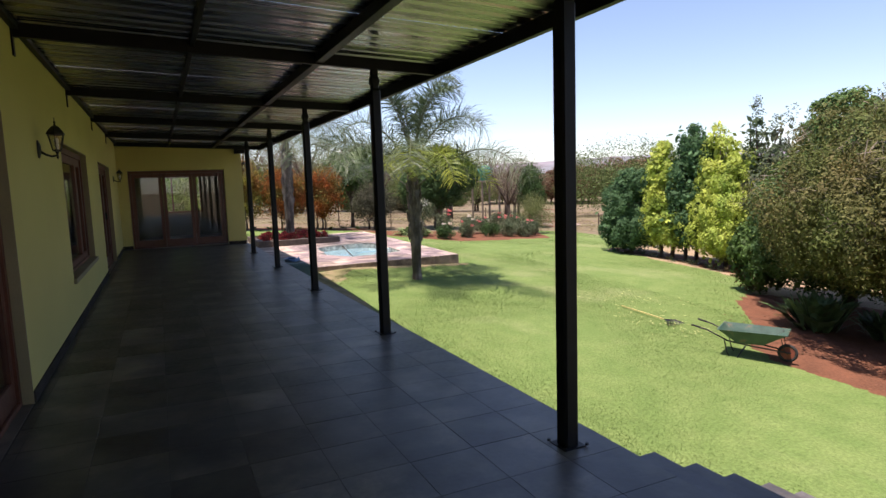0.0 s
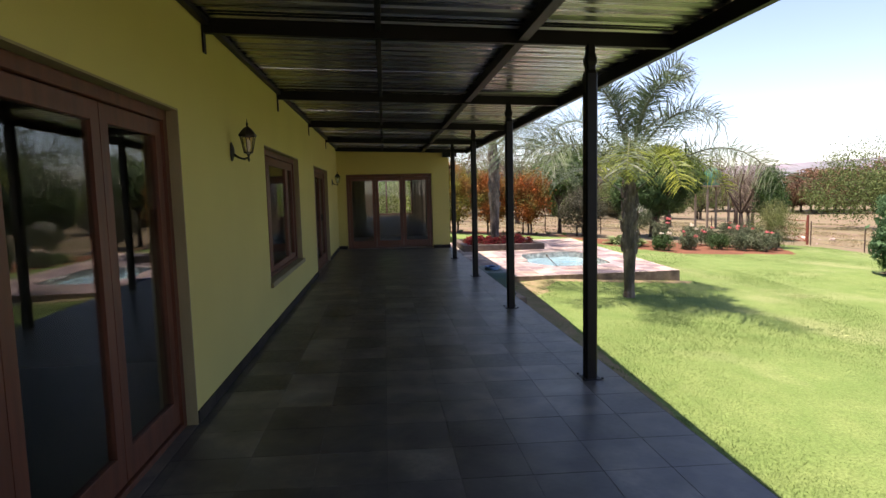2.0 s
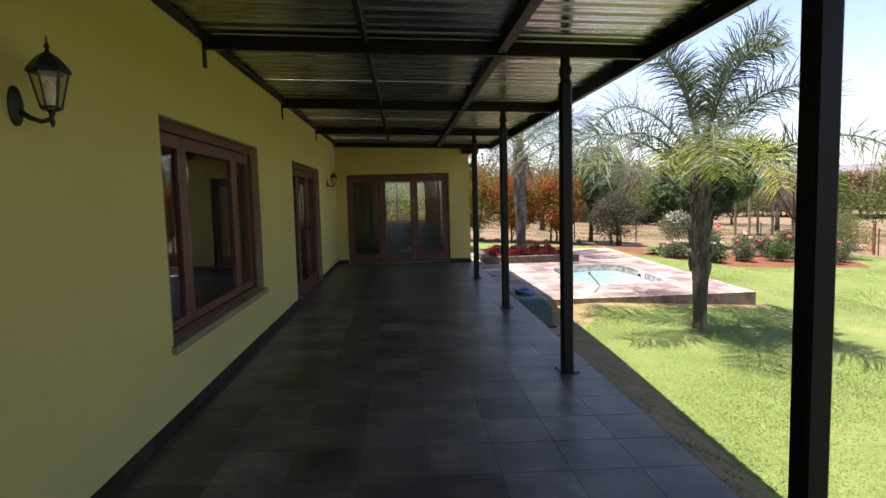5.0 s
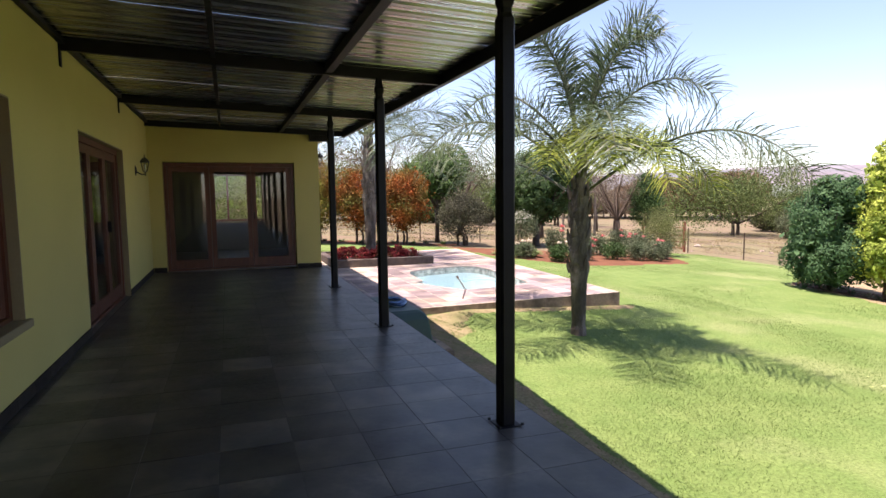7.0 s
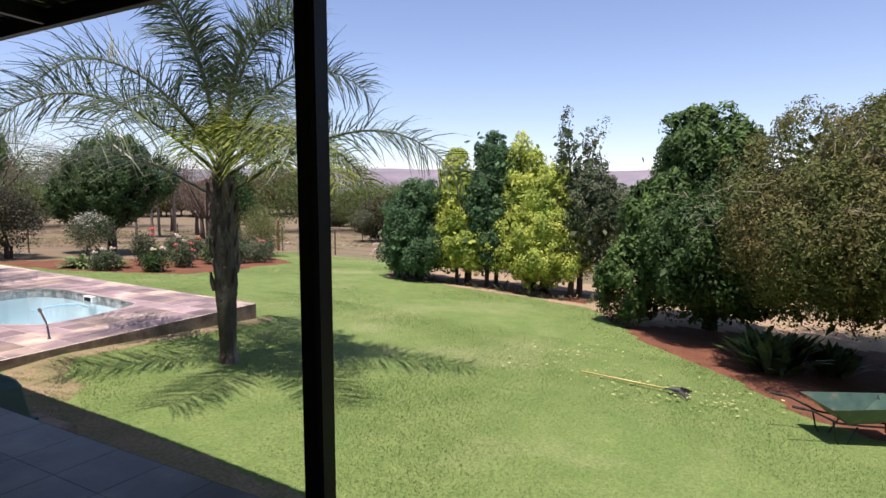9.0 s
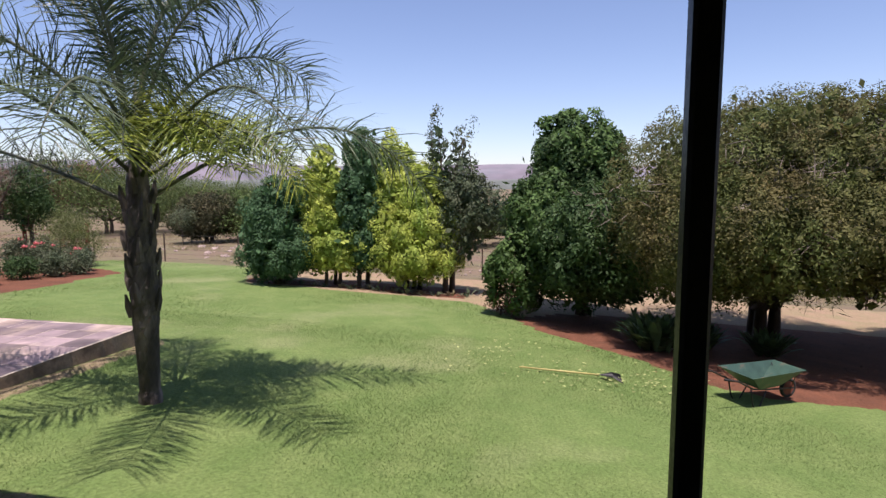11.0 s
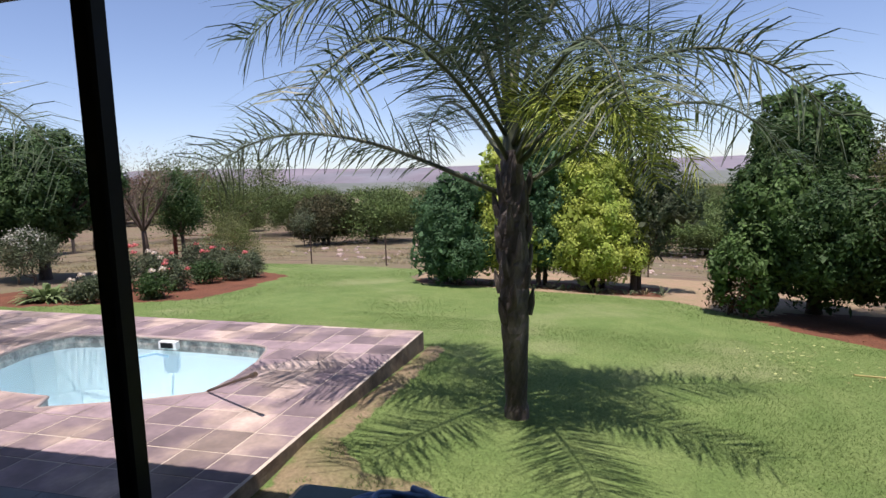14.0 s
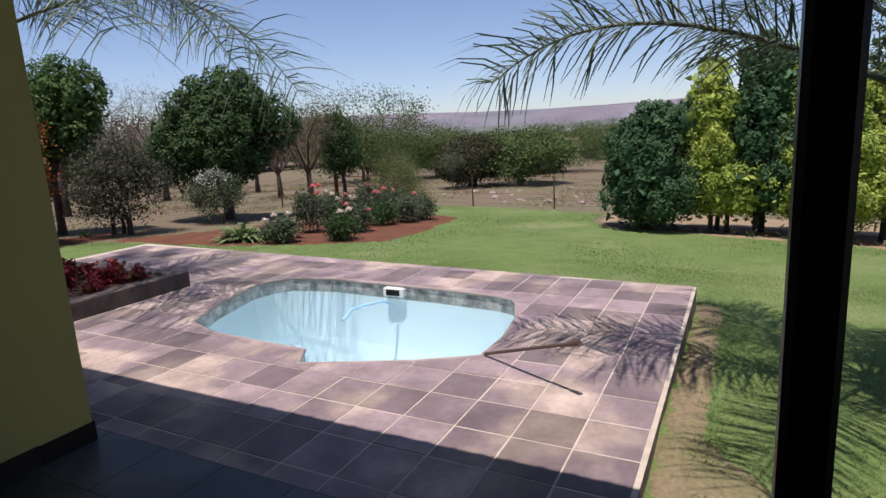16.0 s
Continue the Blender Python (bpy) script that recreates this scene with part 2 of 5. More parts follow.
def ground_material():
    m = bpy.data.materials.new("garden_ground")
    m.use_nodes = True
    N, L = m.node_tree.nodes, m.node_tree.links
    b = N["Principled BSDF"]
    b.inputs["Roughness"].default_value = 0.95
    b.inputs["Specular IOR Level"].default_value = 0.15
    geo = N.new("ShaderNodeNewGeometry")

    def tex(scale, detail=5.0):
        n = N.new("ShaderNodeTexNoise")
        n.inputs["Scale"].default_value, n.inputs["Detail"].default_value = scale, detail
        L.new(geo.outputs["Position"], n.inputs["Vector"])
        return n.outputs["Fac"]

    def rng(fac, lo, hi, a=0.0, c=1.0):
        r = N.new("ShaderNodeMapRange")
        L.new(fac, r.inputs[0])
        r.inputs[1].default_value, r.inputs[2].default_value, r.inputs[3].default_value, r.inputs[4].default_value = lo, hi, a, c
        return r.outputs[0]

    def mix(f, a, c):
        n = N.new("ShaderNodeMix")
        n.data_type = "RGBA"
        L.new(f, n.inputs[0])
        for s, v in ((6, a), (7, c)):
            if isinstance(v, tuple):
                n.inputs[s].default_value = (*v, 1)
            else:
                L.new(v, n.inputs[s])
        return n.outputs[2]

    def edge(name):
        a = N.new("ShaderNodeAttribute")
        a.attribute_name = name
        s = N.new("ShaderNodeMath")
        s.operation = "ADD"
        L.new(a.outputs["Fac"], s.inputs[0]), L.new(rng(tex(5.0), 0.2, 0.8, -0.28, 0.28), s.inputs[1])
        return rng(s.outputs[0], 0.44, 0.56)

    n1, n2, n3 = tex(0.35), tex(2.0), tex(28.0)
    lawn = mix(rng(n2, 0.35, 0.7), (0.108, 0.168, 0.048), (0.145, 0.200, 0.064))
    lawn = mix(rng(n1, 0.58, 0.75), lawn, (0.215, 0.240, 0.108))
    dry = mix(rng(n1, 0.4, 0.62), (0.175, 0.125, 0.09), (0.155, 0.138, 0.082))
    dry = mix(rng(n2, 0.45, 0.7, 0, 0.6), dry, (0.16, 0.145, 0.07))
    soil = mix(rng(n2, 0.3, 0.7), (0.165, 0.070, 0.040), (0.11, 0.050, 0.030))
    sand = mix(rng(n2, 0.35, 0.7), (0.30, 0.21, 0.135), (0.24, 0.20, 0.11))
    col = mix(edge("sand"), dry, sand)
    col = mix(edge("soil"), col, soil)
    col = mix(edge("lawn"), col, lawn)
    col = mix(edge("bare"), col, mix(rng(n2, 0.35, 0.7), (0.25, 0.19, 0.115), (0.16, 0.155, 0.07)))
    sc = N.new("ShaderNodeVectorMath")
    sc.operation = "SCALE"
    L.new(col, sc.inputs[0]), L.new(rng(n3, 0.3, 0.7, 0.78, 1.22), sc.inputs["Scale"])
    L.new(sc.outputs[0], b.inputs["Base Color"])
    bp = N.new("ShaderNodeBump")
    bp.inputs["Strength"].default_value, bp.inputs["Distance"].default_value = 0.5, 0.03
    L.new(n3, bp.inputs["Height"]), L.new(bp.outputs[0], b.inputs["Normal"])
    return m


M_GROUND = ground_material()


def water_material():
    m = bpy.data.materials.new("pool_water")
    m.use_nodes = True
    N, L = m.node_tree.nodes, m.node_tree.links
    N.remove(N["Principled BSDF"])
    tr, gl, mx = N.new("ShaderNodeBsdfTransparent"), N.new("ShaderNodeBsdfGlossy"), N.new("ShaderNodeMixShader")
    tr.inputs[0].default_value = (0.86, 0.98, 1.0, 1)
    gl.inputs["Roughness"].default_value = 0.12
    ns, bp = N.new("ShaderNodeTexNoise"), N.new("ShaderNodeBump")
    ns.inputs["Scale"].default_value = 5
    bp.inputs["Strength"].default_value, bp.inputs["Distance"].default_value = 0.03, 0.02
    L.new(ns.outputs["Fac"], bp.inputs["Height"]), L.new(bp.outputs[0], gl.inputs["Normal"])
    L.new(schlick(N, L, bp.outputs[0]), mx.inputs[0]), L.new(tr.outputs[0], mx.inputs[1]), L.new(gl.outputs[0], mx.inputs[2])
    L.new(mx.outputs[0], N["Material Output"].inputs[0])
    return m


M_WATER = water_material()


# ---- mesh helpers ----
class Geo:
    """Gathers vertices and faces for one mesh."""

    def __init__(self):
        self.v, self.f = [], []

    def box(self, x0, y0, z0, x1, y1, z1, c=0.0):
        n = len(self.v)
        if c:
            for z, i in ((z0, c), (z0 + c, 0), (z1 - c, 0), (z1, c)):
                self.v += [(x0 + i, y0 + i, z), (x1 - i, y0 + i, z), (x1 - i, y1 - i, z), (x0 + i, y1 - i, z)]
            self.f.append((n + 3, n + 2, n + 1, n))
            for k in range(3):
                for j in range(4):
                    a, b = n + 4 * k + j, n + 4 * k + (j + 1) % 4
                    self.f.append((a, b, b + 4, a + 4))
            self.f.append((n + 12, n + 13, n + 14, n + 15))
        else:
            self.v += [(x, y, z) for z in (z0, z1) for x, y in ((x0, y0), (x1, y0), (x1, y1), (x0, y1))]
            self.f += [(n + 3, n + 2, n + 1, n), (n + 4, n + 5, n + 6, n + 7)]
            self.f += [(n + j, n + (j + 1) % 4, n + 4 + (j + 1) % 4, n + 4 + j) for j in range(4)]
        return self

    def tube(self, pts, radii, sides=8, caps=True):
        pts = [Vector(p) for p in pts]
        if not isinstance(radii, (list, tuple)):
            radii = [radii] * len(pts)
        n0 = len(self.v)
        prev = None
        for i, p in enumerate(pts):
            d = (pts[min(i + 1, len(pts) - 1)] - pts[max(i - 1, 0)]).normalized()
            a = prev if prev else (Vector((0, 0, 1)) if abs(d.z) < 0.9 else Vector((1, 0, 0)))
            u = (a - d * a.dot(d)).normalized()
            prev = u
            w = d.cross(u)
            for k in range(sides):
                t = 2 * math.pi * k / sides
                self.v.append(tuple(p + (u * math.cos(t) + w * math.sin(t)) * radii[i]))
        for i in range(len(pts) - 1):
            for k in range(sides):
                a, b = n0 + i * sides + k, n0 + i * sides + (k + 1) % sides
                self.f.append((a, b, b + sides, a + sides))
        if caps:
            self.f.append(tuple(range(n0 + sides - 1, n0 - 1, -1)))
            self.f.append(tuple(range(n0 + (len(pts) - 1) * sides, n0 + len(pts) * sides)))
        return self

    def prism(self, outline, z0, z1):
        n, k = len(self.v), len(outline)
        self.v += [(x, y, z0) for x, y in outline] + [(x, y, z1) for x, y in outline]
        self.f += [tuple(range(n + k - 1, n - 1, -1)), tuple(range(n + k, n + 2 * k))]
        self.f += [(n + j, n + (j + 1) % k, n + k + (j + 1) % k, n + k + j) for j in range(k)]
        return self

    def mesh(self, name, material, smooth=False):
        me = bpy.data.meshes.new(name)
        me.from_pydata(self.v, [], self.f)
        me.materials.append(material)
        if smooth:
            me.shade_smooth()
        me.update()
        return me


def quads(name, V, material, smooth=False):
    """A mesh of loose quads from an array (n, 4, 3)."""
    n = len(V)
    me = bpy.data.meshes.new(name)
    me.vertices.add(n * 4)
    me.vertices.foreach_set("co", V.astype(np.float32).ravel())
    me.loops.add(n * 4)
    me.loops.foreach_set("vertex_index", np.arange(n * 4, dtype=np.int32))
    me.polygons.add(n)
    me.polygons.foreach_set("loop_start", np.arange(0, n * 4, 4, dtype=np.int32))
    me.materials.append(material)
    me.update(calc_edges=True)
    return me


def part(name, me, parent=None, label="", kind="", at=(0, 0, 0)):
    ob = new(name, me)
    ob.location = at
    ob.parent = parent
    return tagged(ob, label, kind=kind)


def thing(name, at, label, category, group="", data=None, kind=""):
    ob = new(name, data)
    ob.location = at
    return tagged(ob, label, category, group, kind)


def structure(name, me, label="", at=(0, 0, 0)):
    ob = new(name, me)
    ob.location = at
    return tagged(ob, label, kind="structure")


def soften(ob, width=0.004):
    b = ob.modifiers.new("soft_edges", "BEVEL")
    b.width, b.segments, b.limit_method = width, 1, "ANGLE"
    return ob


# ---- ground ----
def inside(x, y, poly):
    c = np.zeros(x.shape, bool)
    n = len(poly)
    for i in range(n):
        (x1, y1), (x2, y2) = poly[i], poly[(i + 1) % n]
        hit = ((y1 > y) != (y2 > y)) & (x < (x2 - x1) * (y - y1) / (y2 - y1 + 1e-12) + x1)
        c ^= hit
    return c


LAWN = [(2.9, -14), (9.6, -14), (9.9, -6), (9.7, -2.5), (9.6, 0.2), (10.1, 0.9), (11.5, 1.9), (12.8, 3.3), (14.5, 4.2), (16.2, 5.2), (16.6, 7.0), (16.7, 9.5),
        (17.0, 12.3), (18.4, 13.0), (20.9, 13.2), (21.5, 16), (21.6, 20.5), (20.0, 21.5), (18.6, 19.0), (17.7, 16.9), (15.6, 16.6),
        (13.9, 16.3), (12.4, 16.5), (11.2, 17.6), (10.3, 19.7), (9.9, 22.6), (6, 23.2), (-4, 23.6), (-4, 16.7), (2.9, 16.7)]
BED = [(10.3, 19.6), (11.2, 17.5), (12.4, 16.4), (14, 16.2), (15.6, 16.5), (17.8, 16.8), (18.7, 18.7), (18.4, 20.6), (15, 21), (12, 21.6), (10.2, 22.8),
       (6, 23.1), (-4, 23.5), (-4, 25), (6, 24.8), (11, 24), (10, 22)]
BED2 = [(9.5, -14), (9.3, -4), (9.2, -0.2), (9.8, 1.2), (11.2, 2.2), (12.5, 3.6), (14.2, 4.6), (15.6, 2.9), (16.2, 0), (16.5, -4), (16, -14)]
BED3 = [(16.9, 5.6), (17.2, 12.6), (18.0, 12.6), (18.9, 9), (19.0, 5.4)]
BARE = [[(3.1, -16), (3.5, -3.1), (4.70, -2.9), (4.72, 1.5), (4.62, 4.0), (4.66, 7.0), (4.55, 8.2), (3.1, 8.2)], [(4.1, 8.0), (4.3, 9.6), (5.4, 9.6), (5.1, 8.6), (4.5, 7.6)], [(5.2, 9.36), (9.15, 9.36), (9.15, 9.72), (5.2, 9.72)]]
xs = np.concatenate([-np.geomspace(3000, 6, 22), np.arange(-4, 26, 0.25), np.geomspace(26.5, 4000, 60)])
ys = np.concatenate([-np.geomspace(3000, 15, 24), np.arange(-14, 30, 0.25), np.geomspace(30.5, 4000, 60)])
GX, GY = np.meshgrid(xs, ys, indexing="ij")
GZ = ground_z(GX, GY)
rough = np.array([noise.noise(Vector((a * 0.35, b * 0.35, 0))) for a, b in zip(GX.ravel(), GY.ravel())]).reshape(GX.shape)
wild = ((GX > 22) | (GY > 25)) & (GX < 400)
GZ = GZ + np.where(wild, rough * 0.12, rough * 0.03)
HOLE = [(3.3, 9.8), (8.7, 9.8), (9.2, 20.2), (3.3, 20.2)]
GZ = np.where(inside(GX, GY, HOLE), GZ - 1.6, GZ)
GZ = np.where((GX < 3.1) & (GY < 16.5), GZ - 0.3, GZ)
me = bpy.data.meshes.new("ground")
ni, nj = GX.shape
idx = np.arange(ni * nj).reshape(ni, nj)
F = np.stack([idx[:-1, :-1], idx[1:, :-1], idx[1:, 1:], idx[:-1, 1:]], -1).reshape(-1, 4)
me.vertices.add(ni * nj)
me.vertices.foreach_set("co", np.stack([GX, GY, GZ], -1).astype(np.float32).ravel())
me.loops.add(F.size)
me.loops.foreach_set("vertex_index", F.astype(np.int32).ravel())
me.polygons.add(len(F))
me.polygons.foreach_set("loop_start", np.arange(0, F.size, 4, dtype=np.int32))
me.update(calc_edges=True)
me.materials.append(M_GROUND)
me.shade_smooth()
near = GX.ravel(), GY.ravel()
for key, polys in (("lawn", [LAWN]), ("soil", [BED, BED2, BED3]), ("bare", BARE), ("sand", [[(9.9, -14), (17, -14), (21.5, -14), (21.7, 13), (16.5, 12.6), (16.0, 5), (10, 0)]])):
    a = me.attributes.new(key, "FLOAT", "POINT")
    val = np.zeros(ni * nj, np.float32)
    for p in polys:
        val = np.maximum(val, inside(near[0], near[1], p))
    a.data.foreach_set("value", val)
structure("ground", me, "green lawn, red beds and dry reddish field sloping away")

# ---- far hills ----
def ridge(name, dist, a0, a1, base, tall, material, label, seed):
    g = Geo()
    n = 90
    for i in range(n):
        a = radians(a0 + (a1 - a0) * i / (n - 1))
        h = tall * (0.78 + 0.28 * noise.noise(Vector((i * 0.09, seed, 0))) + 0.05 * noise.noise(Vector((i * 0.8, seed, 3))))
        for k, (dd, zz) in enumerate(((0, base), (0.16, h * 0.55), (0.34, h * 0.93), (0.45, h), (0.9, base))):
            r = dist * (1 + dd)
            g.v.append((r * math.cos(a), r * math.sin(a), zz + (0 if k in (0, 4) else 2.0 * noise.noise(Vector((i * 0.5, k, seed))))))
    for i in range(n - 1):
        for k in range(4):
            g.f.append((i * 5 + k, i * 5 + 5 + k, i * 5 + 6 + k, i * 5 + 1 + k))
    ob = new(name, g.mesh(name, material, True))
    return tagged(ob, label, kind="structure")


ridge("backdrop_hill", 1500, -80, 130, -12, 92, M_HILL, "low bushveld hills on the horizon, haze in their colour", 2.0)
ridge("backdrop_valley", 420, -80, 130, -8, 8, M_VALLEY, "belt of far bush in the valley, haze in its colour", 7.0)

# ---- house ----
def wall(name, boxes, material, label):
    g = Geo()
    for b in boxes:
        g.box(*b)
    return structure(name, g.mesh(name, material), label)


TOP = 2.1
D1, WN, D2, ED = (-3.30, -0.65), (2.05, 4.62), (6.58, 9.22), (0.24, 2.67)
ROOF_IN = 3.0
wall("wall_patio", [(-0.24, -12, -1.4, 0, D1[0], ROOF_IN), (-0.24, D1[0], TOP, 0, D1[1], ROOF_IN), (-0.24, D1[0], -1.4, 0, D1[1], -0.02),
                    (-0.24, D1[1], -1.4, 0, WN[0], ROOF_IN), (-0.24, WN[0], -1.4, 0, WN[1], 0.52), (-0.24, WN[0], TOP, 0, WN[1], ROOF_IN),
                    (-0.24, WN[1], -1.4, 0, D2[0], ROOF_IN), (-0.24, D2[0], TOP, 0, D2[1], ROOF_IN), (-0.24, D2[0], -1.4, 0, D2[1], -0.02),
                    (-0.24, D2[1], -1.4, 0, END_Y, ROOF_IN)], M_PLASTER, "yellow plastered house wall along the veranda")
wall("wall_end", [(-0.24, END_Y, -1.4, ED[0], END_Y + 0.24, ROOF_IN - 0.02), (ED[0], END_Y, TOP, ED[1], END_Y + 0.24, ROOF_IN - 0.02),
                  (ED[1], END_Y, -1.4, END_X, END_Y + 0.24, ROOF_IN - 0.02), (ED[0], END_Y, -1.4, ED[1], END_Y + 0.24, -0.02)], M_PLASTER,
     "yellow plastered wall closing the veranda")
wall("wall_wing_east", [(END_X - 0.24, END_Y + 0.24, -1.4, END_X, 16.7, ROOF_IN - 0.02)], M_PLASTER, "yellow plastered outer wall of the end room")
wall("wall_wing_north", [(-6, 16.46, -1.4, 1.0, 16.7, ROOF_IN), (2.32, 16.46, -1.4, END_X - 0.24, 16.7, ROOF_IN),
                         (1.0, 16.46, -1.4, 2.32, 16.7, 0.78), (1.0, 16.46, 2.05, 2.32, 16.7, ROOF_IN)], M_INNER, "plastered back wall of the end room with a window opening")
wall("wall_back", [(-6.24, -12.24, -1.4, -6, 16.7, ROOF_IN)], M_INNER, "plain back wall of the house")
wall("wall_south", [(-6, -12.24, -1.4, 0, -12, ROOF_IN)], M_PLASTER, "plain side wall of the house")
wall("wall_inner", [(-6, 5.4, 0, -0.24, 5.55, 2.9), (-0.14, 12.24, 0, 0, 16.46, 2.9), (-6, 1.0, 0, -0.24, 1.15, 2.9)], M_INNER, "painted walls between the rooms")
# floor tile colour is darkened too, for the dimness of the rooms
structure("floor_inner", Geo().box(-6, -12, -0.3, -0.24, 16.46, 0.0).box(-0.14, 12.24, -0.3, END_X - 0.24, 16.46, 0.0).mesh("floor_inner", mat("dimmed_inner_tile", (0.13, 0.12, 0.105), 0.35, vary=0.08)), "tiled floor inside, darkened to look dim")
structure("ceiling_inner", Geo().box(-6, -12, 2.9, -0.24, 16.46, 2.96).box(-0.24, 12.24, 2.9, END_X - 0.24, 16.46, 2.96).mesh("ceiling_inner", M_WHITE), "white painted ceiling inside")
structure("roof_house", Geo().box(-6.5, -12.5, 3.02, 0.0, 17, 3.12).box(0.0, END_Y + 0.1, 3.02, END_X + 0.1, 17, 3.12).box(END_X + 0.01, END_Y + 0.2, 2.80, 3.70, 17, 2.86).mesh("roof_house", M_SHEET), "grey sheet roof over the house")

# reveals of the openings
g = Geo()
for a, b, z0 in ((*D1, 0.0), (*WN, 0.56), (*D2, 0.0)):
    g.box(-0.235, a, z0, 0.002, a + 0.012, TOP).box(-0.235, b - 0.012, z0, 0.002, b, TOP).box(-0.235, a + 0.012, TOP - 0.012, 0.002, b - 0.012, TOP)
structure("trim_reveal", g.mesh("trim_reveal", M_REVEAL), "brown plaster reveals of the door and window openings")
sill = structure("window_sill", Geo().box(-0.24, WN[0] - 0.03, 0.50, 0.035, WN[1] + 0.05, 0.56, 0.006).mesh("window_sill", M_REVEAL), "brown plastered window sill")


def leaf_unit(g, glass, a0, a1, z0, z1, d0, d1, stile=0.085, bottom=0.16, top=0.10):
    """One glazed leaf between a0 and a1, as boxes in (along, depth, height)."""
    g.append((a0, d0, z0, a0 + stile, d1, z1)), g.append((a1 - stile, d0, z0, a1, d1, z1))
    g.append((a0 + stile, d0, z0, a1 - stile, d1, z0 + bottom)), g.append((a0 + stile, d0, z1 - top, a1 - stile, d1, z1))
    glass.append((a0 + stile, (d0 + d1) / 2 - 0.003, z0 + bottom, a1 - stile, (d0 + d1) / 2 + 0.003, z1 - top))


def joinery(name, along, a, b, z0, z1, depth0, splits, label, bottom, kind="door"):
    """A wooden frame with glazed leaves in an opening; along is the wall's axis, depth0 its face."""
    def place(bx):
        a0, d0, zz0, a1, d1, zz1 = bx
        return (d0, a0, zz0, d1, a1, zz1) if along == "y" else (a0, d0, zz0, a1, d1, zz1)
    def mk(bs, c=0.004):
        g = Geo()
        for q in bs:
            g.box(*place(q), c)
        return g
    sgn = -1 if along == "y" else 1
    def dep(u, v):
        p, q = depth0 + sgn * u, depth0 + sgn * v
        return min(p, q), max(p, q)
    root = thing(name, (0, 0, 0), label, "folding door" if kind == "door" else "window", kind="structure")
    f0, f1 = dep(0.07, 0.19)
    fw = 0.07
    part("frame", mk([(a + 0.012, f0, z0, a + fw, f1, z1 - 0.012), (b - fw, f0, z0, b - 0.012, f1, z1 - 0.012), (a + fw, f0, z1 - fw - 0.012, b - fw, f1, z1 - 0.012),
                      (a + fw, f0, z0, b - fw, f1, z0 + 0.035)]).mesh("frame", M_WOOD), root)
    l0, l1 = dep(0.09, 0.135)
    edges = [a + fw] + splits + [b - fw]
    for k in range(len(edges) - 1):
        wood, pane = [], []
        leaf_unit(wood, pane, edges[k] + 0.003, edges[k + 1] - 0.003, z0 + 0.04, z1 - fw - 0.016, l0, l1, bottom=bottom)
        lf = part("leaf" if kind == "door" else "sash", mk(wood).mesh("leaf", M_WOOD), root)
        p = part("pane", mk(pane, 0).mesh("pane", M_GLASS), lf, "clear glass pane")
        p.visible_shadow = False
        if kind == "door" and k == len(edges) - 2 and name != "door_1":
            h0, h1 = dep(0.05, 0.09)
            part("handle", mk([(edges[k] + 0.03, h0, 0.98, edges[k] + 0.05, h1, 1.12)], 0.003).mesh("handle", M_STEEL), lf, "dark metal door handle")
    return root


joinery("door_1", "y", *D1, 0.0, TOP, 0.0, [-2.40, -1.52], "reddish wooden folding door with three glass leaves, closed", 0.17)
joinery("door_2", "y", *D2, 0.0, TOP, 0.0, [7.43, 8.31], "reddish wooden folding door with three glass leaves beside the far wall lamp", 0.17)
joinery("window_1", "y", *WN, 0.56, TOP, 0.0, [2.66, 4.0], "reddish wooden window with a wide pane between two narrow ones", 0.07, "window")
joinery("door_3", "x", *ED, 0.0, TOP, END_Y, [1.06, 1.83], "reddish wooden folding door with three glass leaves in the end wall", 0.17)
g = Geo()
for q in ((1.0, 16.52, 0.78, 1.06, 16.6, 2.05), (2.26, 16.52, 0.78, 2.32, 16.6, 2.05), (1.06, 16.52, 0.78, 2.26, 16.6, 0.84), (1.06, 16.52, 1.99, 2.26, 16.6, 2.05), (1.36, 16.52, 0.84, 1.41, 16.6, 1.99), (1.95, 16.52, 0.84, 2.0, 16.6, 1.99)):
    g.box(*q)
structure("window_2", g.mesh("window_2", M_WOOD), "dark wooden window frame of the end room")

# ---- veranda floor ----
structure("floor_base", Geo().box(0, -12, -1.5, EDGE - 0.01, END_Y, -0.002).box(END_X, END_Y, -1.5, EDGE - 0.01, 16.7, -0.002).mesh("floor_base", M_GROUT), "dark grouted concrete floor of the veranda").rotation_euler = (0, math.atan(SLOPE), 0)

# steps down to the lawn
g_steps = thing("garden_steps", (EDGE, -3.08, -SLOPE * EDGE), "dark slate steps going down from the veranda to the lawn", "steps", kind="structure")
for k in range(1, 7):
    part("step", Geo().box(0.0 if k == 1 else 0.38 * (k - 1) - 0.02, -5.2, -1.7, 0.38 * k, 0, -0.17 * k, 0.008).mesh("step", M_SLATE), g_steps)

# ---- veranda roof structure ----
def roof_z(x):
    return 2.855 - 0.031 * x


canopy = thing("veranda_roof", (0, 0, 0), "black steel veranda roof frame under grey corrugated sheets", "roof", kind="structure")
for y in POST_Y + [11.85]:
    g = Geo()
    n = len(g.v)
    w = 0.025
    g.v += [(x, yy, z) for x in (0.0, 3.66) for yy in (y - w, y + w) for z in (roof_z(x) - 0.11, roof_z(x) - 0.002)]
    g.f += [(0, 1, 3, 2), (4, 6, 7, 5), (0, 4, 5, 1), (2, 3, 7, 6), (0, 2, 6, 4), (1, 5, 7, 3)]
    part("rafter", g.mesh("rafter", M_STEEL), canopy)
    if y < 11:
        part("bracket", Geo().box(0.001, y - 0.03, 2.60, 0.014, y + 0.03, 2.86, 0.002).mesh("bracket", M_STEEL), canopy)
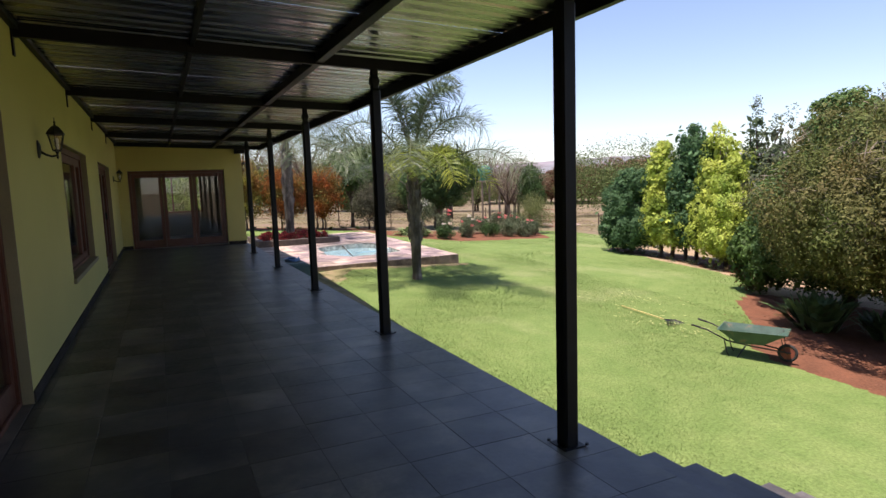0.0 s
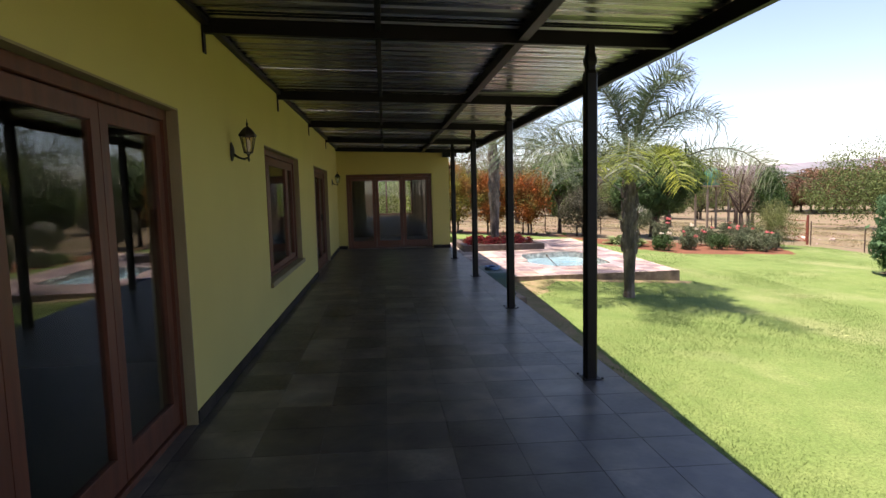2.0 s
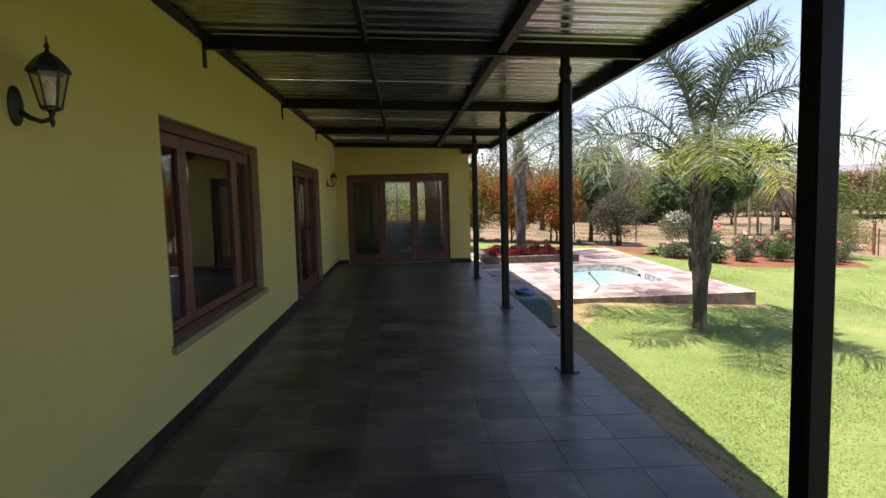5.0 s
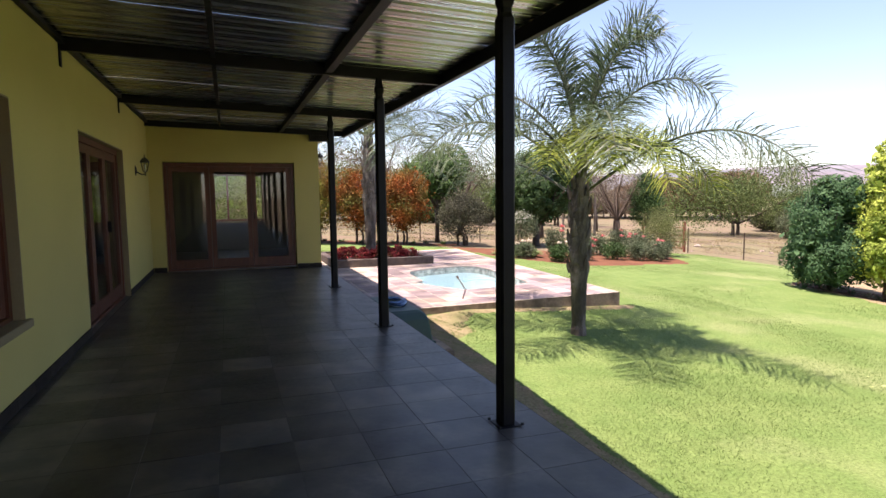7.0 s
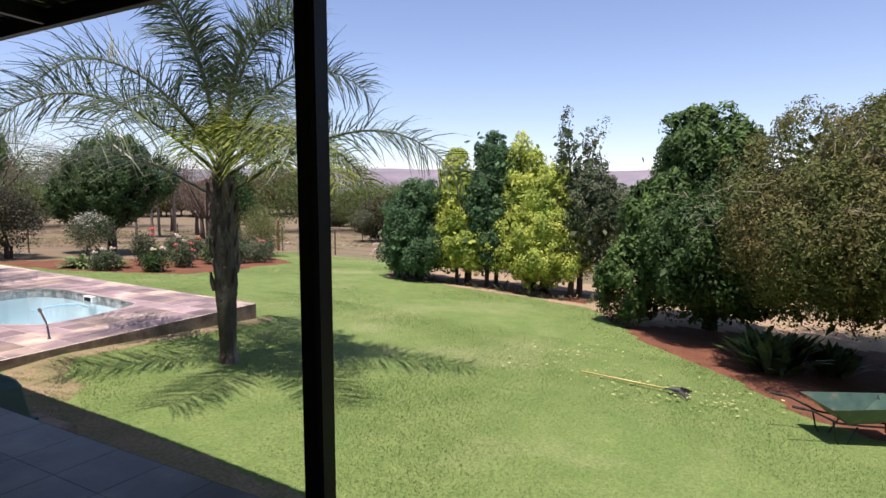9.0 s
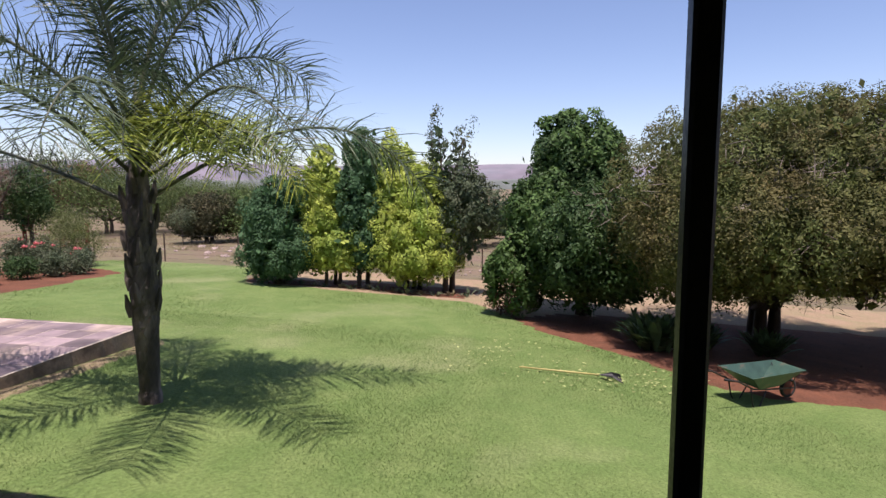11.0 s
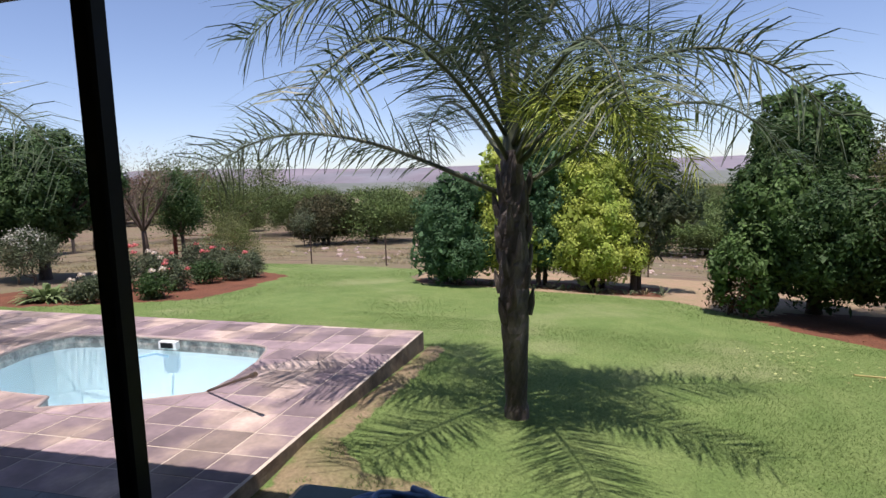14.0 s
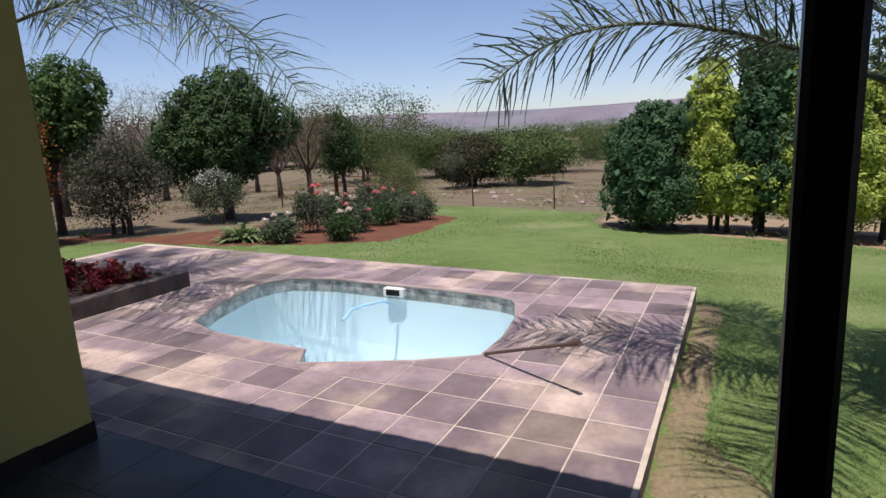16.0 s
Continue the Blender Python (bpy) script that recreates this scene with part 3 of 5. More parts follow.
for x, w, h in ((0.03, 0.025, 0.05), (1.3, 0.022, 0.05), (2.42, 0.04, 0.09)):
    part("purlin", Geo().box(x - w, -12, roof_z(x) - h - 0.004, x + w, END_Y, roof_z(x) - 0.004, 0.003).mesh("purlin", M_STEEL), canopy)
part("eave_beam", Geo().box(3.64, -12, roof_z(3.66) - 0.125, 3.70, END_Y - 0.1, roof_z(3.66) - 0.002, 0.004).mesh("eave_beam", M_STEEL), canopy)
part("gutter_box", Geo().box(2.98, END_Y - 0.16, 2.53, 3.38, END_Y - 0.01, 2.70, 0.005).mesh("gutter_box", M_STEEL), canopy)
PITCH = 0.1905
g = Geo()
prof = []
for k in range(4):
    y0 = k * PITCH
    prof += [(y0, 0.0), (y0 + 0.055, 0.0), (y0 + 0.06, 0.004), (y0 + 0.066, 0.0), (y0 + 0.125, 0.0), (y0 + 0.142, 0.034), (y0 + 0.176, 0.034)]
prof.append((4 * PITCH, 0.0))
for yy, zz in prof:
    for x in (-0.02, 1.3, 2.5, 3.74):
        g.v.append((x, yy, roof_z(x) + 0.002 + zz))
for i in range(len(prof) - 1):
    for k in range(3):
        q = i * 4 + k
        g.f.append((q, q + 1, q + 5, q + 4))
sheet_me = g.mesh("sheet", M_SHEET)
for i in range(32):
    part("sheet", sheet_me, canopy, at=(0, -12.0 + i * 4 * PITCH * 0.9985, 0.0015 * (i % 2)))


def post():
    root = thing("veranda_post", (POST_X, POST_Y[0], -SLOPE * POST_X), "black painted square steel veranda post bolted to the floor", "post", "posts along the veranda edge")
    g = Geo()
    prof = [(0.0, 0.049), (2.49, 0.049), (2.52, 0.036), (2.55, 0.036), (2.58, 0.047), (2.61, 0.047), (2.65, 0.034), (2.715, 0.034)]
    n = 0
    for z, r in prof:
        c = r * 0.28
        for sx, sy in ((1, -1), (1, 1), (-1, 1), (-1, -1)):
            p = [(sx * r, sy * (r - c)), (sx * (r - c), sy * r)]
            if sx * sy < 0:
                p = p[::-1]
            g.v += [(a, b, z) for a, b in p]
    for i in range(len(prof) - 1):
        for k in range(8):
            a, b = i * 8 + k, i * 8 + (k + 1) % 8
            g.f.append((a, b, b + 8, a + 8))
    part("column", g.mesh("column", M_STEEL), root)
    part("base_plate", Geo().box(-0.075, -0.075, 0, 0.075, 0.075, 0.006, 0.002).mesh("base_plate", M_STEEL), root)
    bolt = Geo().tube([(0, 0, 0.009), (0, 0, 0.024)], 0.011, 6).mesh("bolt", M_IRON)
    for sx in (-0.078, 0.078):
        for sy in (-0.078, 0.078):
            part("bolt", bolt, root, at=(sx, sy, 0))
    return root


first = post()
for x, y in zip(POST_XS[1:], POST_Y[1:]):
    copy_thing(first, pose(x, y, -SLOPE * x))


def wall_lamp():
    """A lantern on a curved arm; the wall plate is at x = 0, the lantern hangs out at x = 0.17."""
    root = thing("wall_lantern", (0, 0.60, 1.90), "black cast iron carriage lantern with clear glass on the yellow wall", "wall lamp", "wall lanterns on the house")
    g = Geo()
    for k, (x, r) in enumerate(((0.001, 0.062), (0.012, 0.062), (0.02, 0.045), (0.03, 0.03))):
        for i in range(14):
            t = 2 * math.pi * i / 14
            g.v.append((x, r * 0.75 * math.cos(t), 0.02 + r * 1.35 * math.sin(t)))
    for k in range(3):
        for i in range(14):
            g.f.append((k * 14 + i, k * 14 + (i + 1) % 14, k * 14 + 14 + (i + 1) % 14, k * 14 + 14 + i))
    g.f.append(tuple(range(42, 56)))
    part("wall_plate", g.mesh("wall_plate", M_IRON, True), root)
    part("arm", Geo().tube([(0.02, 0, 0.0), (0.07, 0, -0.03), (0.12, 0, -0.045), (0.165, 0, -0.035), (0.17, 0, -0.005)], [0.014, 0.011, 0.010, 0.011, 0.013], 8)
         .tube([(0.17, 0, -0.07), (0.17, 0, -0.05), (0.17, 0, -0.03), (0.17, 0, 0.0)], [0.004, 0.012, 0.007, 0.02], 8).mesh("arm", M_IRON, True), root)
    g = Geo()
    n = 6
    ring = lambda r, z: [(0.17 + r * math.cos(2 * math.pi * (i + 0.5) / n), r * math.sin(2 * math.pi * (i + 0.5) / n), z) for i in range(n)]
    lo, hi = ring(0.042, 0.01), ring(0.078, 0.155)
    for i in range(n):
        g.tube([lo[i], hi[i]], 0.0045, 5)
        g.tube([lo[i], lo[(i + 1) % n]], 0.006, 5)
        g.tube([hi[i], hi[(i + 1) % n]], 0.007, 5)
    g.v += ring(0.042, 0.0)
    g.f.append(tuple(range(len(g.v) - n, len(g.v))))
    cage = part("cage", g.mesh("cage", M_IRON), root)
    g = Geo()
    g.v += ring(0.040, 0.012) + ring(0.075, 0.152)
    g.f += [(i, (i + 1) % n, n + (i + 1) % n, n + i) for i in range(n)]
    p = part("glass", g.mesh("glass", M_LAMPGLASS), cage, "clear lantern glass")
    p.visible_shadow = False
    g = Geo()
    prof = ((0.092, 0.153), (0.088, 0.168), (0.066, 0.195), (0.040, 0.222), (0.012, 0.238), (0.007, 0.25), (0.014, 0.262), (0.005, 0.275), (0.002, 0.305))
    for r, z in prof:
        g.v += ring(r, z)
    for k in range(len(prof) - 1):
        g.f += [(k * n + i, k * n + (i + 1) % n, k * n + n + (i + 1) % n, k * n + n + i) for i in range(n)]
    part("cap", g.mesh("cap", M_IRON), root)
    part("bulb", Geo().tube([(0.17, 0, 0.005), (0.17, 0, 0.03), (0.17, 0, 0.05), (0.17, 0, 0.11), (0.17, 0, 0.125)], [0.014, 0.014, 0.022, 0.022, 0.008], 10).mesh("bulb", M_CFL, True), root, "unlit white bulb")
    return root


lamp = wall_lamp()
lamp.scale, lamp.location = (0.86, 0.95, 0.98), (0, 0.63, 1.90)
copy_thing(lamp, pose(0, 10.35, 1.84))
copy_thing(lamp, pose(END_X, 12.75, 2.12))

# a green fibreglass cover with coiled hose stands against the veranda edge
STEP_TOP = -0.66
structure("step_block", Geo().box(EDGE - 0.01, 6.95, -1.5, 4.15, 9.66, STEP_TOP, 0.02).mesh("step_block", M_CONC), "low rough concrete ledge between veranda and deck")
root = thing("pump_cover", (3.64, 8.15, STEP_TOP), "dark green fibreglass pool pump cover beside the veranda edge", "pump cover")
g = Geo()
for z, i in ((0.0, 0.0), (0.34, 0.05), (0.42, 0.09), (0.46, 0.16)):
    for x, y in ((-0.36 + i, -0.80 + i), (0.36 - i, -0.80 + i), (0.36 - i, 0.80 - i), (-0.36 + i, 0.80 - i)):
        g.v.append((x, y, z))
for k in range(3):
    for j in range(4):
        a, b = 4 * k + j, 4 * k + (j + 1) % 4
        g.f.append((a, b, b + 4, a + 4))
g.f.append((12, 13, 14, 15))
soften(part("shell", g.mesh("shell", M_BIN), root), 0.02)
part("rim", Geo().box(-0.385, -0.825, 0, 0.385, 0.825, 0.035, 0.01).mesh("rim", M_BIN), root)
pts = [(3.66 + (0.13 + 0.03 * math.sin(i)) * math.cos(i * 0.42), 8.12 + (0.26 + 0.07 * math.sin(i * 0.7)) * math.sin(i * 0.42), STEP_TOP + 0.478 + 0.0009 * i) for i in range(46)]
thing("pool_hose", (0, 0, 0), "coiled blue pool hose lying on the green pump cover", "hose", data=Geo().tube(pts, 0.019, 8).mesh("pool_hose", M_HOSE, True))

# ---- pool ----
POOL = [(5.36, 12.70), (5.66, 12.88), (5.68, 13.43), (5.74, 14.2), (5.92, 14.73), (6.54, 15.03), (7.38, 15.26), (7.72, 15.2), (7.93, 15.0), (8.05, 14.4), (8.01, 13.58),
        (7.97, 12.67), (7.88, 11.78), (7.78, 11.55), (7.60, 11.44), (7.15, 11.28), (6.57, 11.2), (6.06, 11.22), (5.76, 11.73), (5.54, 12.25)]
WATER_Z = DECK_Z - 0.13


def loft(rings, name, material, closed=True, cap=False):
    g = Geo()
    k = len(rings[0])
    for r in rings:
        g.v += r
    for i in range(len(rings) - 1):
        for j in range(k if closed else k - 1):
            a, b = i * k + j, i * k + (j + 1) % k
            g.f.append((a, b, b + k, a + k))
    if cap:
        g.f.append(tuple(range((len(rings) - 1) * k, len(rings) * k)))
    return g.mesh(name, material)


def shrink(s, z):
    return [(6.9 + (x - 6.9) * s, 13.2 + (y - 13.2) * s, z) for x, y in POOL]


pool = thing("swimming_pool", (0, 0, 0), "pale blue kidney-cornered swimming pool sunk in the slate deck", "swimming pool", kind="structure")
part("shell", loft([shrink(1, DECK_Z - 0.20), shrink(0.985, -1.5), shrink(0.93, -1.95)], "shell", M_SHELL, cap=True), pool, "pale blue plastered pool shell")
part("mosaic_band", loft([shrink(1, DECK_Z - 0.02), shrink(1, DECK_Z - 0.20)], "mosaic_band", M_BAND), pool, "grey mottled mosaic band at the waterline")
w = part("water", loft([shrink(0.999, WATER_Z), shrink(0.998, WATER_Z)], "water", M_WATER, cap=True), pool, "still clear blue water")
w.visible_shadow = False
part("skimmer", Geo().box(7.90, 13.13, DECK_Z - 0.15, 8.02, 13.43, DECK_Z - 0.03, 0.01).mesh("skimmer", M_WHITE), pool, "white plastic skimmer mouth")
# solid black plate that stands in for the shade inside the skimmer mouth
part("skimmer_throat", Geo().box(7.885, 13.18, DECK_Z - 0.125, 7.905, 13.38, DECK_Z - 0.05).mesh("skimmer_throat", M_STEEL), pool, "black plate for the shade in the skimmer slot")
ring = [(x, y, DECK_Z - 0.012) for x, y in POOL]
part("coping", Geo().tube(ring + ring[:1], 0.022, 6, False).mesh("coping", M_COPE, True), pool, "rounded grey coping round the water")
hose = [(7.9, 13.28), (7.7, 13.32), (7.45, 13.45), (7.25, 13.5), (7.05, 13.4), (6.9, 13.35)]
thing("cleaner_hose", (0, 0, 0), "pale blue cleaner hose floating across the pool", "hose", data=Geo().tube([(x, y, WATER_Z - 0.02 - 0.1 * (i == 0)) for i, (x, y) in enumerate(hose)], 0.02, 8).mesh("cleaner_hose", mat("pale_blue_hose", (0.45, 0.68, 0.82), 0.4, vary=0.05), True))
thing("pool_pole", (0, 0, 0), "thin dark pole leaning out over the pool edge", "pole",
      data=Geo().tube([(6.07, 11.18, -0.60), (5.52, 10.23, -0.19)], 0.014, 8).tube([(5.55, 10.28, -0.21), (5.50, 10.20, -0.175)], 0.024, 8).mesh("pool_pole", mat("brown_pole_paint", (0.10, 0.07, 0.045), 0.5)))

DECK = [(EDGE, 9.65), (8.88, 9.65), (9.50, 20.4), (EDGE, 20.4)]
from mathutils.geometry import delaunay_2d_cdt


def cut_cells(cells, hole):
    """The polygon of each cell less the hole, as triangles and quads of a flat mesh."""
    cell = cells[0]
    k, m = len(hole), len(cell)
    vs = [Vector(p) for p in hole] + [Vector(p) for p in cell]
    es = [(i, (i + 1) % k) for i in range(k)] + [(k + i, k + (i + 1) % m) for i in range(m)]
    co, _, faces, _, _, _ = delaunay_2d_cdt(vs, es, [], 0, 1e-5)
    keep = []
    for f in faces:
        mx, my = np.array([sum(co[i].x for i in f) / len(f)]), np.array([sum(co[i].y for i in f) / len(f)])
        if inside(mx, my, cell)[0] and not inside(mx, my, hole)[0]:
            keep.append(f)
    return co, keep


co, fs = cut_cells([DECK], POOL)
g = Geo()
g.v = [(p.x, p.y, DECK_Z - 0.004) for p in co]
g.f = [tuple(f) for f in fs]
structure("deck_base", g.mesh("deck_base", M_MORTAR), "pale mortar bed of the pool deck")
g = Geo()
for i in range(4):
    (x0, y0), (x1, y1) = DECK[i], DECK[(i + 1) % 4]
    n = len(g.v)
    steps = 30
    for k in range(steps + 1):
        t = k / steps
        x, y = x0 + (x1 - x0) * t, y0 + (y1 - y0) * t
        o = 0.02 * noise.noise(Vector((x * 3, y * 3, 0)))
        g.v += [(x, y, DECK_Z - 0.003), (x + o, y + o, DECK_Z - 0.1), (x + o, y + o, -1.9)]
    for k in range(steps):
        a = n + 3 * k
        g.f += [(a, a + 1, a + 4, a + 3), (a + 1, a + 2, a + 5, a + 4)]
structure("deck_edge", g.mesh("deck_edge", M_CONC, True), "rough brown concrete face of the raised pool deck")

# raised planter at the foot of the second palm
planter = thing("planter", (0, 0, 0), "low dark stone planter box on the pool deck", "planter", kind="structure")
PX0, PY0, PX1, PY1, PT = 4.1, 16.2, 7.12, 19.2, -0.40
for q in ((PX0, PY0, PX1, PY0 + 0.2), (PX0, PY1 - 0.2, PX1, PY1), (PX0, PY0 + 0.2, PX0 + 0.2, PY1 - 0.2), (PX1 - 0.2, PY0 + 0.2, PX1, PY1 - 0.2)):
    part("planter_wall", Geo().box(q[0], q[1], DECK_Z - 0.02, q[2], q[3], PT, 0.01).mesh("planter_wall", mat("planter_slate", (0.10, 0.075, 0.062), 0.7, vary=0.3)), planter)
part("soil", Geo().box(PX0 + 0.15, PY0 + 0.15, DECK_Z - 0.02, PX1 - 0.15, PY1 - 0.15, PT - 0.04).mesh("soil", mat("dark_planter_soil", (0.07, 0.04, 0.03), 0.95)), planter)


# ---- plants ----
def clumps(rng, blobs, count, shell=0.62, lump=0.25, seed=0.0):
    """Clump centres in the outer shell of a set of ellipsoids, with lumps and hollows."""
    out = []
    vol = np.array([b[3] * b[4] * b[5] for b in blobs]) ** (2 / 3)
    pick = rng.choice(len(blobs), count, p=vol / vol.sum())
    for k in pick:
        cx, cy, cz, rx, ry, rz = blobs[k]
        d = rng.normal(size=3)
        d /= np.linalg.norm(d)
        r = shell + (1 - shell) * rng.random() ** 0.6
        r *= 1 + lump * noise.noise(Vector((d[0] * 3.0 + cx + seed, d[1] * 3.0 + cy, d[2] * 3.0 + cz)))
        out.append((cx + d[0] * rx * r, cy + d[1] * ry * r, cz + d[2] * rz * r))
    return np.array(out)


def leaf_quads(rng, centres, per, spread, length, width, up=0.0, tall=1.0):
    n = len(centres) * per
    c = np.repeat(centres, per, 0) + rng.normal(size=(n, 3)) * spread * np.array([1, 1, tall])
    a = rng.normal(size=(n, 3))
    a[:, 2] += up
    a /= np.linalg.norm(a, axis=1)[:, None]
    b = np.cross(a, rng.normal(size=(n, 3)))
    b /= np.linalg.norm(b, axis=1)[:, None]
    s = (0.7 + 0.6 * rng.random(n))[:, None]
    a, b = a * length * s / 2, b * width * s / 2
    return np.stack([c - a, c + b - a * 0.1, c + a, c - b - a * 0.1], 1)


def lobed_leaves(rng, blobs, count, lobe, length, width, lift=0.35, gap=0.0, seed=0.0):
    """Leaves on the outer faces of many small rounded boughs that stand out of a set of ellipsoids."""
    B = np.array(blobs, float)
    area = (B[:, 3] * B[:, 4] + B[:, 3] * B[:, 5] + B[:, 4] * B[:, 5]) / 3
    boughs = int(max(12, 9.0 * area.sum() / lobe ** 2 * (1 - gap)))
    k = rng.choice(len(B), boughs, p=area / area.sum())
    d = rng.normal(size=(boughs, 3))
    d /= np.linalg.norm(d, axis=1)[:, None]
    reach = 0.74 + 0.26 * rng.random(boughs) ** 0.7
    reach += 0.13 * np.array([noise.noise(Vector((p[0] * 2.2 + seed, p[1] * 2.2, p[2] * 2.2 + 3.0 * q))) for p, q in zip(d, k)])
    c = B[k, :3] + d * B[k, 3:6] * reach[:, None]
    r = lobe * rng.uniform(0.65, 1.25, boughs)
    j = rng.integers(0, boughs, count)
    n = rng.normal(size=(count, 3)) * 0.75 + d[j] * 0.8 + np.array([0, 0, lift])
    n /= np.linalg.norm(n, axis=1)[:, None]
    p = c[j] + n * (r[j] * (0.45 + 0.6 * rng.random(count) ** 0.5))[:, None] * np.array([1, 1, 1.0 + lift])
    n2 = n + rng.normal(size=(count, 3)) * 0.38
    n2 /= np.linalg.norm(n2, axis=1)[:, None]
    a = np.cross(n2, rng.normal(size=(count, 3)))
    a /= np.linalg.norm(a, axis=1)[:, None]
    b = np.cross(n2, a)
    s = (0.7 + 0.6 * rng.random(count))[:, None]
    a, b = a * length * s / 2, b * width * s / 2
    return np.stack([p - a, p + b - a * 0.1, p + a, p - b - a * 0.1], 1)


def limbs(rng, g, base, targets, r0, r1, fork_z, sides=7, wob=0.12):
    base = Vector(base)
    fork = base + Vector((0, 0, fork_z))
    g.tube([base - Vector((0, 0, 0.15)), base + Vector((0.01, 0, fork_z * 0.15)), base + Vector((0.02, -0.01, fork_z * 0.6)), fork], [r0 * 1.35, r0 * 1.05, r0 * 0.92, r0 * 0.85], sides + 2)
    for t in targets:
        t = Vector(t)
        pts, rad = [fork - Vector((0, 0, 0.05))], [r0 * 0.6]
        for k in range(1, 5):
            f = k / 4
            p = fork.lerp(t, f) + Vector(rng.normal(size=3)) * wob * (1 if k < 4 else 0)
            pts.append(p)
            rad.append(r0 * 0.6 * (1 - f) + r1 * f)
        g.tube(pts, rad, sides, False)
        for k in (2, 3):
            q = pts[k] + Vector(rng.normal(size=3)) * (t - fork).length * 0.10
            g.tube([pts[k], pts[k].lerp(q, 0.5) + Vector(rng.normal(size=3)) * 0.05, q], [rad[k] * 0.6, rad[k] * 0.4, r1 * 0.6], 5, False)


def tree(name, at, label, category, blobs, leafmat, clump_n, per, spread, length, width, trunk_r, fork_z, seed, group="", bark=None, up=0.0, tall=1.0,
         shell=0.62, lump=0.38, stems=1, extra=None, sink=0.0, inner=0, lobe=0.0, leaves=0, gap=0.0):
    rng = np.random.default_rng(seed)
    root = thing(name, (at[0], at[1], gz(*at) - sink), label, category, group)
    g = Geo()
    tips = [(b[0] + rng.normal() * b[3] * 0.4, b[1] + rng.normal() * b[4] * 0.4, b[2] + b[5] * (rng.random() * 0.7 - 0.1)) for b in blobs for _ in range(3)]
    for s in range(stems):
        off = (0, 0, 0) if stems == 1 else (0.22 * math.cos(s * 2.4), 0.22 * math.sin(s * 2.4), 0)
        limbs(rng, g, off, tips[s::stems], trunk_r, trunk_r * 0.15, fork_z)
    part("trunk", g.mesh("trunk", bark or M_BARK2, True), root)
    lobes = list(blobs)
    for b in blobs:
        for _ in range(6):
            d = rng.normal(size=3)
            d /= np.linalg.norm(d)
            s = rng.uniform(0.28, 0.46)
            lobes.append((b[0] + d[0] * b[3] * 0.74, b[1] + d[1] * b[4] * 0.74, b[2] + d[2] * b[5] * 0.74, b[3] * s, b[4] * s, b[5] * s))
    if inner:
        ci = clumps(rng, blobs, inner, 0.15, 0.1, seed + 9)
        part("inner_foliage", quads("inner_foliage", leaf_quads(rng, ci * np.array([0.84, 0.84, 0.96]), 14, 0.2, 0.22, 0.12), leafmat), root, "dense shaded inner leaves")
    clump_n, length, width = int(clump_n * 1.45), length * 0.82, width * 0.80
    if lobe:
        crown = lobed_leaves(rng, blobs, leaves or clump_n * per, lobe, length, width, 0.35, gap, seed)
    else:
        crown = leaf_quads(rng, clumps(rng, lobes, clump_n, shell, lump, seed), per, spread, length, width, up, tall)
    part("crown", quads("crown", crown, leafmat), root)
    if extra:
        m2, n2, per2, blobs2, len2, wid2, pname = extra
        if lobe and len2 < 0.2:
            V = lobed_leaves(rng, blobs2, n2 * per2, lobe * 0.9, len2, wid2, 0.3, 0.0, seed + 5)
        else:
            V = leaf_quads(rng, clumps(rng, blobs2, n2, shell, lump, seed + 5), per2, spread * 0.7, len2, wid2)
        part(pname, quads(pname, V, m2), root)
    return root


def frond(rng, length, rise, droop, material, leaflets=56, leaf_len=0.66, side_amp=0.0):
    """A feather frond growing out along +x from the origin: returns stalk and leaflet meshes."""
    pts = []
    n = 14
    for i in range(n + 1):
        t = i / n
        pts.append(Vector((length * (t - 0.10 * t * t) * math.cos(rise * (1 - t * (0.5 if rise < 1.3 else 0.24))), side_amp * t * t, length * (math.sin(rise) * t - droop * t ** 3.2))))
    stalk = Geo().tube(pts, [0.024 * (1 - t / n) ** 0.8 + 0.004 for t in range(n + 1)], 6)
    V = []
    for i in range(leaflets):
        t = 0.20 + 0.80 * (i + 0.5) / leaflets
        k = min(int(t * n), n - 1)
        f = t * n - k
        p = pts[k].lerp(pts[k + 1], f)
        d = (pts[k + 1] - pts[k]).normalized()
        s = d.cross(Vector((0, 0, 1))).normalized()
        u = s.cross(d)
        L = 1.1 * leaf_len * (0.35 + 0.65 * math.sin(math.pi * min(1, (t - 0.12) * 0.95)) ** 0.6) * (0.8 + 0.4 * rng.random())
        for side in (-1, 1):
            for _ in range(2):
                a = rng.uniform(-0.6, 1.15)
                w = (s * side * math.cos(a) + u * math.sin(a) + d * rng.uniform(0.35, 0.8)).normalized()
                q0, hw = p, 0.007
                prev = (q0 - d * hw * 0.8, q0 + d * hw * 0.8)
                for m in range(3):
                    fall = Vector((0, 0, -1)) * (0.02 + (0.12 + 0.24 * t) * m) + Vector(rng.normal(size=3)) * 0.08
                    q1 = q0 + (w + fall).normalized() * L / 3
                    hw2 = (0.0085, 0.007, 0.002)[m]
                    nxt = (q1 - d * hw2, q1 + d * hw2)
                    V.append((prev[0], prev[1], nxt[1], nxt[0]))
                    q0, prev = q1, nxt
    return stalk.mesh("stalk", M_STALK, True), quads("leaf_fringe", np.array([[tuple(p) for p in q] for q in V]), material)


